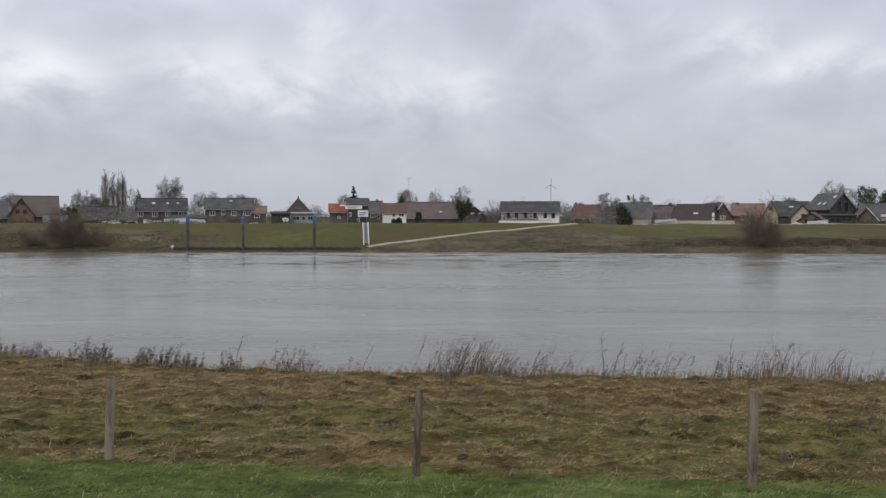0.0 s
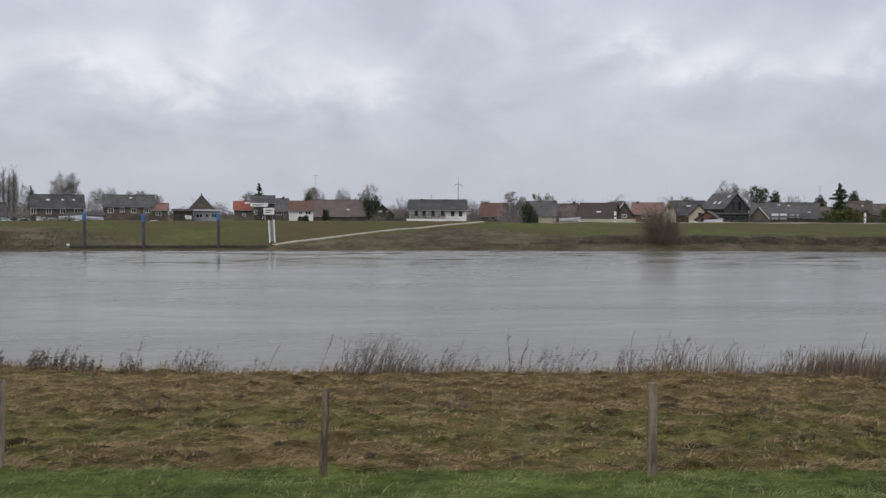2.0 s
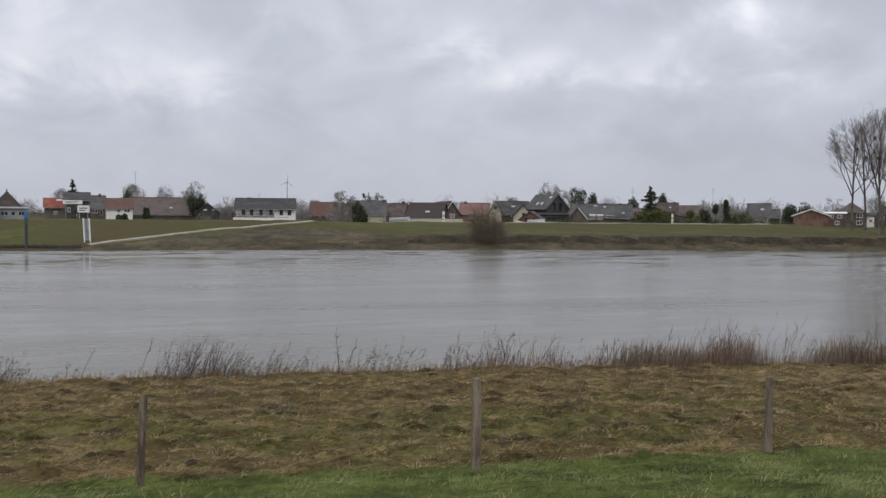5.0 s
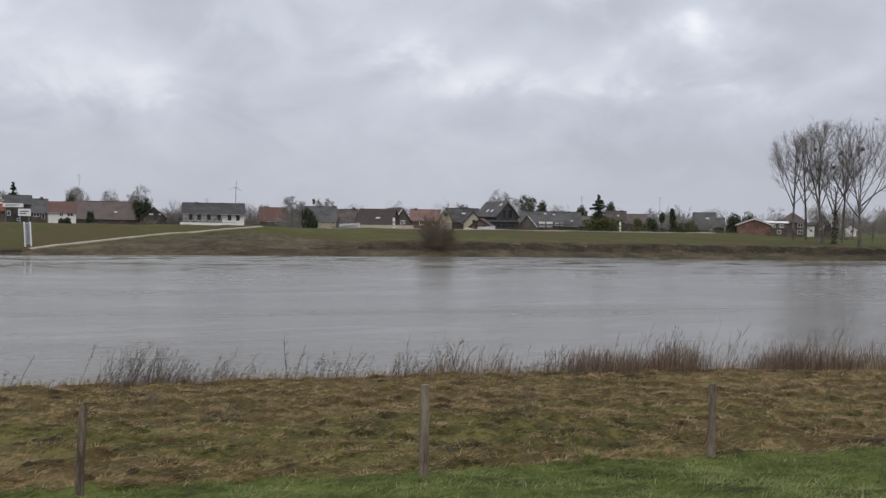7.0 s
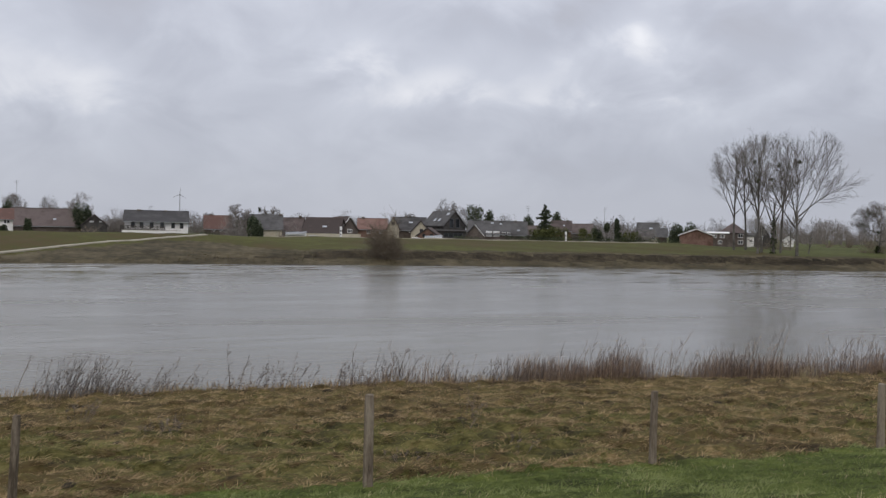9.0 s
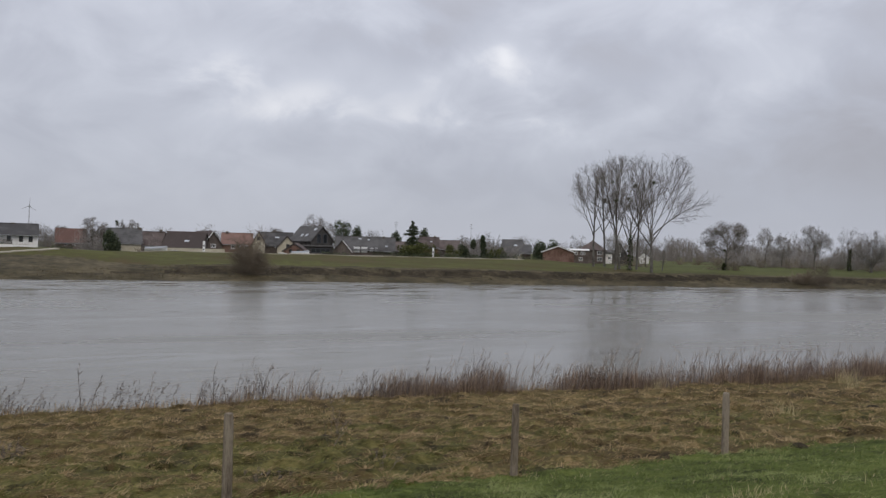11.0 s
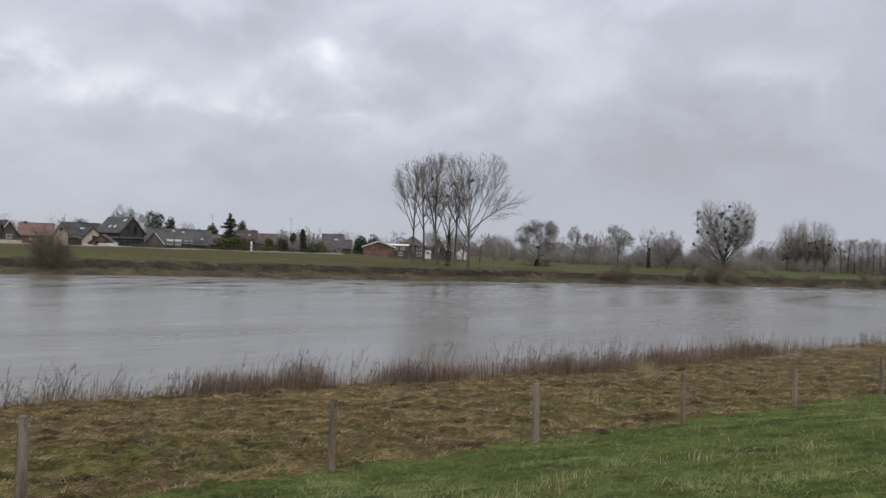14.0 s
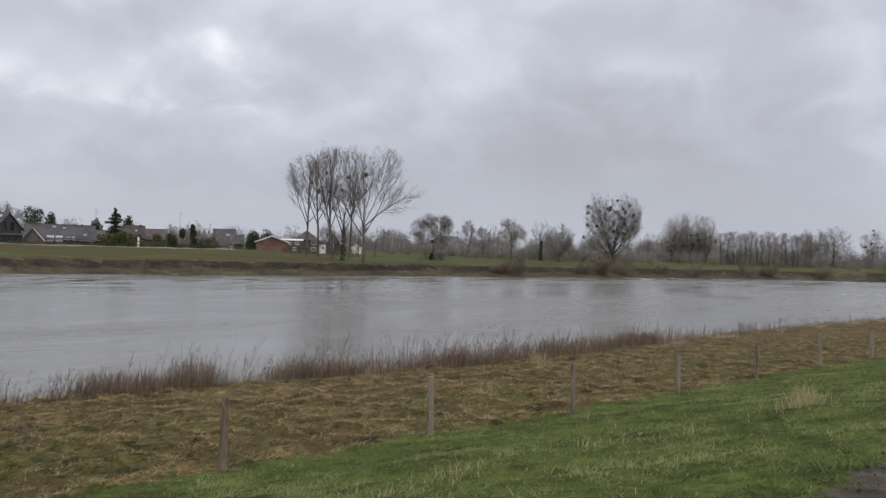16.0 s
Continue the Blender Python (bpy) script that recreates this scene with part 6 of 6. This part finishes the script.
for k, (cx, cy, r, n, h) in enumerate(((27.0, 17.6, 0.22, 120, 0.5), (20.6, 19.9, 0.25, 110, 0.42), (25.4, 16.5, 0.2, 80, 0.36), (17.2, 12.65, 0.22, 70, 0.28), (12.7, 3.95, 0.26, 150, 0.27), (13.3, 4.1, 0.14, 110, 0.38), (6.7, 5.3, 0.36, 110, 0.12), (7.4, 5.6, 0.32, 70, 0.12), (5.7, 5.4, 0.34, 70, 0.15), (9.4, 5.2, 0.34, 60, 0.14), (10.5, 4.4, 0.3, 50, 0.13))):
    dry_tuft(cx, cy, r, n, h, 40 + k)


# ---- weeds along the water's edge ----
def weed(t, rng, x, y, h, lean, thick=0.006, twiggy=1.0):
    z = float(land(x, y)) - 0.05
    pts = [Vector((x, y, z))]
    d = Vector((lean + rng.gauss(0, 0.17), rng.gauss(0, 0.15), 1)).normalized()
    for i in range(4):
        d = (d + Vector((rng.gauss(0.05, 0.09), rng.gauss(0, 0.07), 0))).normalized()
        pts.append(pts[-1] + d * (h / 4))
    t.run(pts, [thick, thick * 0.9, thick * 0.75, thick * 0.6, thick * 0.4], 3)
    for _ in range(int(rng.uniform(2, 7) * twiggy)):
        f = rng.uniform(0.35, 1.0)
        s = min(int(f * 4), 3)
        p = pts[s].lerp(pts[s + 1], f * 4 - s)
        v = Vector((rng.gauss(0.3, 0.5), rng.gauss(0, 0.5), rng.uniform(0.5, 1.1))).normalized() * (h * rng.uniform(0.07, 0.2))
        t.run([p, p + v * 0.55, p + v + Vector((0.02, 0, -0.01))], [thick * 0.5, thick * 0.45, thick * 0.3], 3)
        if rng.random() < 0.6:
            for _ in range(3):
                t.leaf(p + v + Vector((rng.gauss(0, 0.016), rng.gauss(0, 0.012), rng.gauss(0, 0.018))), rng.uniform(0.011, 0.027), rng)


def belt(name, mat, seed, x0, x1, count, high, lean, back, label, twiggy=1.0, clump=0.0, stout=1.0, middles=(), spread=0.42):
    rng = random.Random(seed)
    t = Tubes()
    centres = middles or [rng.uniform(x0, x1) for _ in range(max(3, int((x1 - x0) / 2.0)))]
    for _ in range(count):
        x = rng.gauss(rng.choice(centres), spread) if rng.random() < clump else rng.uniform(x0, x1)
        y = float(near_edge(x)) + rng.uniform(-back, 0.9)
        weed(t, rng, x, y, high * (0.82 + 0.42 * float(wobble(x, 0.0, 1.0, 0.6))) * (0.3 + 0.95 * rng.random() ** 1.5), lean, thick=stout * rng.uniform(0.003, 0.0065), twiggy=twiggy)
    ob = new(name, mesh_of(name, t.v, t.f, [MATS[mat].name]))
    tagged(ob, label, "weeds", kind="stuff")


belt("bank_weeds", "dead_weed", 51, -14.5, -4.8, 430, 0.62, 0.12, 1.0, "bushy dead brown weeds at the water's edge", 3.0, 0.97, 1.0, (-13.6, -12.3, -10.4, -10.1, -8.6, -7.9, -7.1, -5.9), 0.2)
belt("bank_weeds", "dead_weed", 52, -4.8, -3.2, 90, 0.9, 0.12, 0.7, "sparse dead weed stalks at the water's edge", 1.2, 0.9, 1.2, (-4.5, -4.1, -3.6), 0.2)
belt("bank_weeds", "dead_weed", 59, -14.0, 12.0, 420, 0.40, 0.15, 0.9, "low dead weed stems along the bank", 0.8, 0.3, 1.1)
belt("bank_weeds", "dead_weed", 53, -0.5, 1.7, 340, 1.12, 0.26, 0.8, "tall leaning dead weed stalks at the water's edge", 0.5, 0.5, 1.3)
belt("bank_weeds", "dead_weed", 60, 1.5, 3.5, 90, 1.0, 0.30, 0.8, "thin leaning dead weed stalks at the water's edge", 0.9, 0.6, 1.2)
belt("bank_weeds", "dead_weed", 54, 3.8, 12.5, 170, 1.0, 0.16, 0.8, "dead weed stalks with seed heads at the water's edge", 1.6, 0.9, 1.2, (4.15, 5.0, 5.8, 7.3, 7.6, 8.2, 8.9, 9.9, 10.6, 11.7), 0.24)
belt("bank_brush", "dead_weed", 55, 11.5, 19, 280, 0.85, 0.18, 1.2, "thick dead weeds at the water's edge", 1.2, 0.6, 1.2)
belt("bank_brush", "red_weed", 56, 13.5, 38, 1000, 1.38, 0.14, 1.3, "reddish brown withered brush at the water's edge", 1.2, 0.75, 1.1)
belt("bank_brush", "red_weed", 58, 34, 50, 130, 0.85, 0.12, 1.2, "thinning reddish brown brush at the water's edge", 1.2, 0.8, 1.1)
belt("bank_brush", "dead_weed", 57, 18, 74, 700, 0.95, 0.18, 1.2, "dead weeds and reeds along the bank", 1.0, 0.7, 1.1)


g = np.random.default_rng(31)
x = g.uniform(-16, 74, 16000)
y = near_edge(x) + g.normal(0.0, 0.35, len(x))
blades("bank_fringe", x, y, 0.26, 0.7, 0.010, "straw_blade", 32, "rank straw fringe along the top of the bank")


# a soft mass of withered stems under the tall stalks
x = np.concatenate([g.uniform(11, 40, 22000), g.normal(40, 3.5, 800), g.normal(10, 2.0, 800)])
y = near_edge(x) + g.normal(-0.25, 0.55, len(x))
keep = g.random(len(x)) < np.clip(0.5 + 0.8 * wobble(x, y * 0.3, 1.1, 0.4), 0.05, 1)
x, y = x[keep], y[keep]
blades("withered_brush", x, y, 0.72 * (0.85 + 0.45 * wobble(x, 0.0, 0.9, 0.6)), 0.40, 0.010, "red_weed", 33, "soft reddish brown mass of withered stems on the bank", rough=0.3)


def weed_stalk(x, h, lean, seed, twiggy=1.5):
    rng = random.Random(seed)
    t = Tubes()
    weed(t, rng, 0.0, 0.0, h, lean, 0.011, twiggy)
    y = float(near_edge(x)) - 0.3
    base = float(land(0, 0)) - 0.05
    t.v = [(a, b, c - base - 0.05) for a, b, c in t.v]
    ob = new("weed_stalk", mesh_of("weed_stalk", t.v, t.f, ["dead_weed"]))
    ob.matrix_world = pose(x, y, float(land(x, y)))
    tagged(ob, "single tall dead weed stalk above the bank", "weed", "tall weed stalks")


for k, (x, h, lean) in enumerate(((-5.8, 1.15, 0.08), (-2.2, 0.95, 0.02), (-0.85, 1.2, 0.06), (4.25, 1.05, 0.04), (4.45, 0.95, 0.05), (7.5, 1.0, 0.0), (8.9, 0.98, 0.1), (9.7, 1.15, 0.5), (20.2, 1.5, 0.02), (13.5, 1.15, 0.05))):
    weed_stalk(x, h, lean, 70 + k)


# ---- molehills and dry plants in the meadow ----
def molehill(x, y, size, seed):
    rng = random.Random(seed)
    ob = thing("molehill", x, y, float(land(x, y)), 0, "dark crumbly molehill in the rough meadow", "molehill", "molehills")
    bm = bmesh.new()
    bmesh.ops.create_icosphere(bm, subdivisions=3, radius=1.0)
    off = Vector((seed, 0.3 * seed, 0))
    for v in bm.verts:
        d = noise.noise(v.co * 3.1 + off) * 0.25 + noise.noise(v.co * 8.0 + off) * 0.12
        flat = 1 - 0.4 * max(v.co.z, 0)
        v.co = Vector((v.co.x * size * (1 + d) * flat * 1.25, v.co.y * size * (1 + d) * flat, v.co.z * size * 0.5 * (1 + 0.8 * d)))
    part("mound", bm, "bank_soil", ob)


for k, (x, y, size) in enumerate(((19.79, 12.24, 0.22), (20.4, 15.1, 0.16), (21.21, 15.13, 0.14), (21.7, 13.96, 0.13), (29.18, 17.51, 0.26), (28.65, 16.6, 0.15), (27.15, 14.55, 0.16), (24.95, 13.53, 0.12), (12.45, 17.93, 0.13), (13.54, 15.53, 0.13), (0.28, 11.72, 0.10), (-0.99, 12.48, 0.10), (-1.23, 21.35, 0.15), (-4.57, 18.52, 0.15), (-2.26, 18.17, 0.12), (13.0, 9.3, 0.16), (1.03, 14.98, 0.13), (5.13, 20.03, 0.12), (6.49, 21.91, 0.14), (2.63, 12.69, 0.14), (7.02, 14.95, 0.12))):
    molehill(x, y, size * 0.85, 900 + k)


def dry_thistle(x, y, height, width, stems, seed):
    rng = random.Random(seed)
    ob = thing("dry_thistle", x, y, float(land(x, y)), 0, "low tangled dry thistle in the rough meadow", "weed", "dry meadow plants")
    base = float(land(0, 0)) - 0.05
    for _ in range(stems):
        t = Tubes()
        weed(t, rng, rng.gauss(0, width * 0.3), rng.gauss(0, width * 0.2), height * rng.uniform(0.5, 1.1), rng.gauss(0, 0.45), 0.005, 1.6)
        t.v = [(a, b, c - base - 0.05) for a, b, c in t.v]
        t.link("stem", "dead_weed", ob)


for k, (x, y, high, wide, stems) in enumerate(((1.73, 15.84, 0.32, 0.9, 16), (0.62, 18.43, 0.5, 0.25, 6), (-0.95, 14.11, 0.4, 0.12, 3), (7.21, 14.94, 0.75, 0.3, 5), (4.61, 11.83, 0.22, 0.7, 7), (-5.47, 18.79, 0.7, 0.15, 4), (-3.48, 16.12, 0.55, 0.35, 9), (0.54, 18.33, 0.6, 0.2, 5), (6.79, 14.1, 0.6, 0.12, 3), (6.43, 11.56, 0.5, 0.1, 3), (27.01, 17.31, 0.55, 0.3, 8))):
    dry_thistle(x, y, high, wide, stems, 950 + k)


# ---- loose stones on the gravel path ----
def path_stones():
    rng = random.Random(77)
    bm = bmesh.new()
    for _ in range(420):
        x = rng.uniform(4.0, 14.0)
        y = path_line(x) + rng.uniform(-1.6, 0.15)
        s = rng.uniform(0.008, 0.024)
        z = float(land(x, y))
        m = Matrix.LocRotScale((x, y, z + s * 0.3), Euler((rng.uniform(0, 6), rng.uniform(0, 6), rng.uniform(0, 6))), (s, s * rng.uniform(0.6, 1), s * rng.uniform(0.5, 0.9)))
        bmesh.ops.create_icosphere(bm, subdivisions=1, radius=1.0, matrix=m)
    me = bpy.data.meshes.new("path_stones")
    bm.to_mesh(me)
    bm.free()
    me.materials.append(MATS["gravel"])
    tagged(new("path_stones", me), "small pale stones on the gravel path", "stones", kind="stuff")


path_stones()
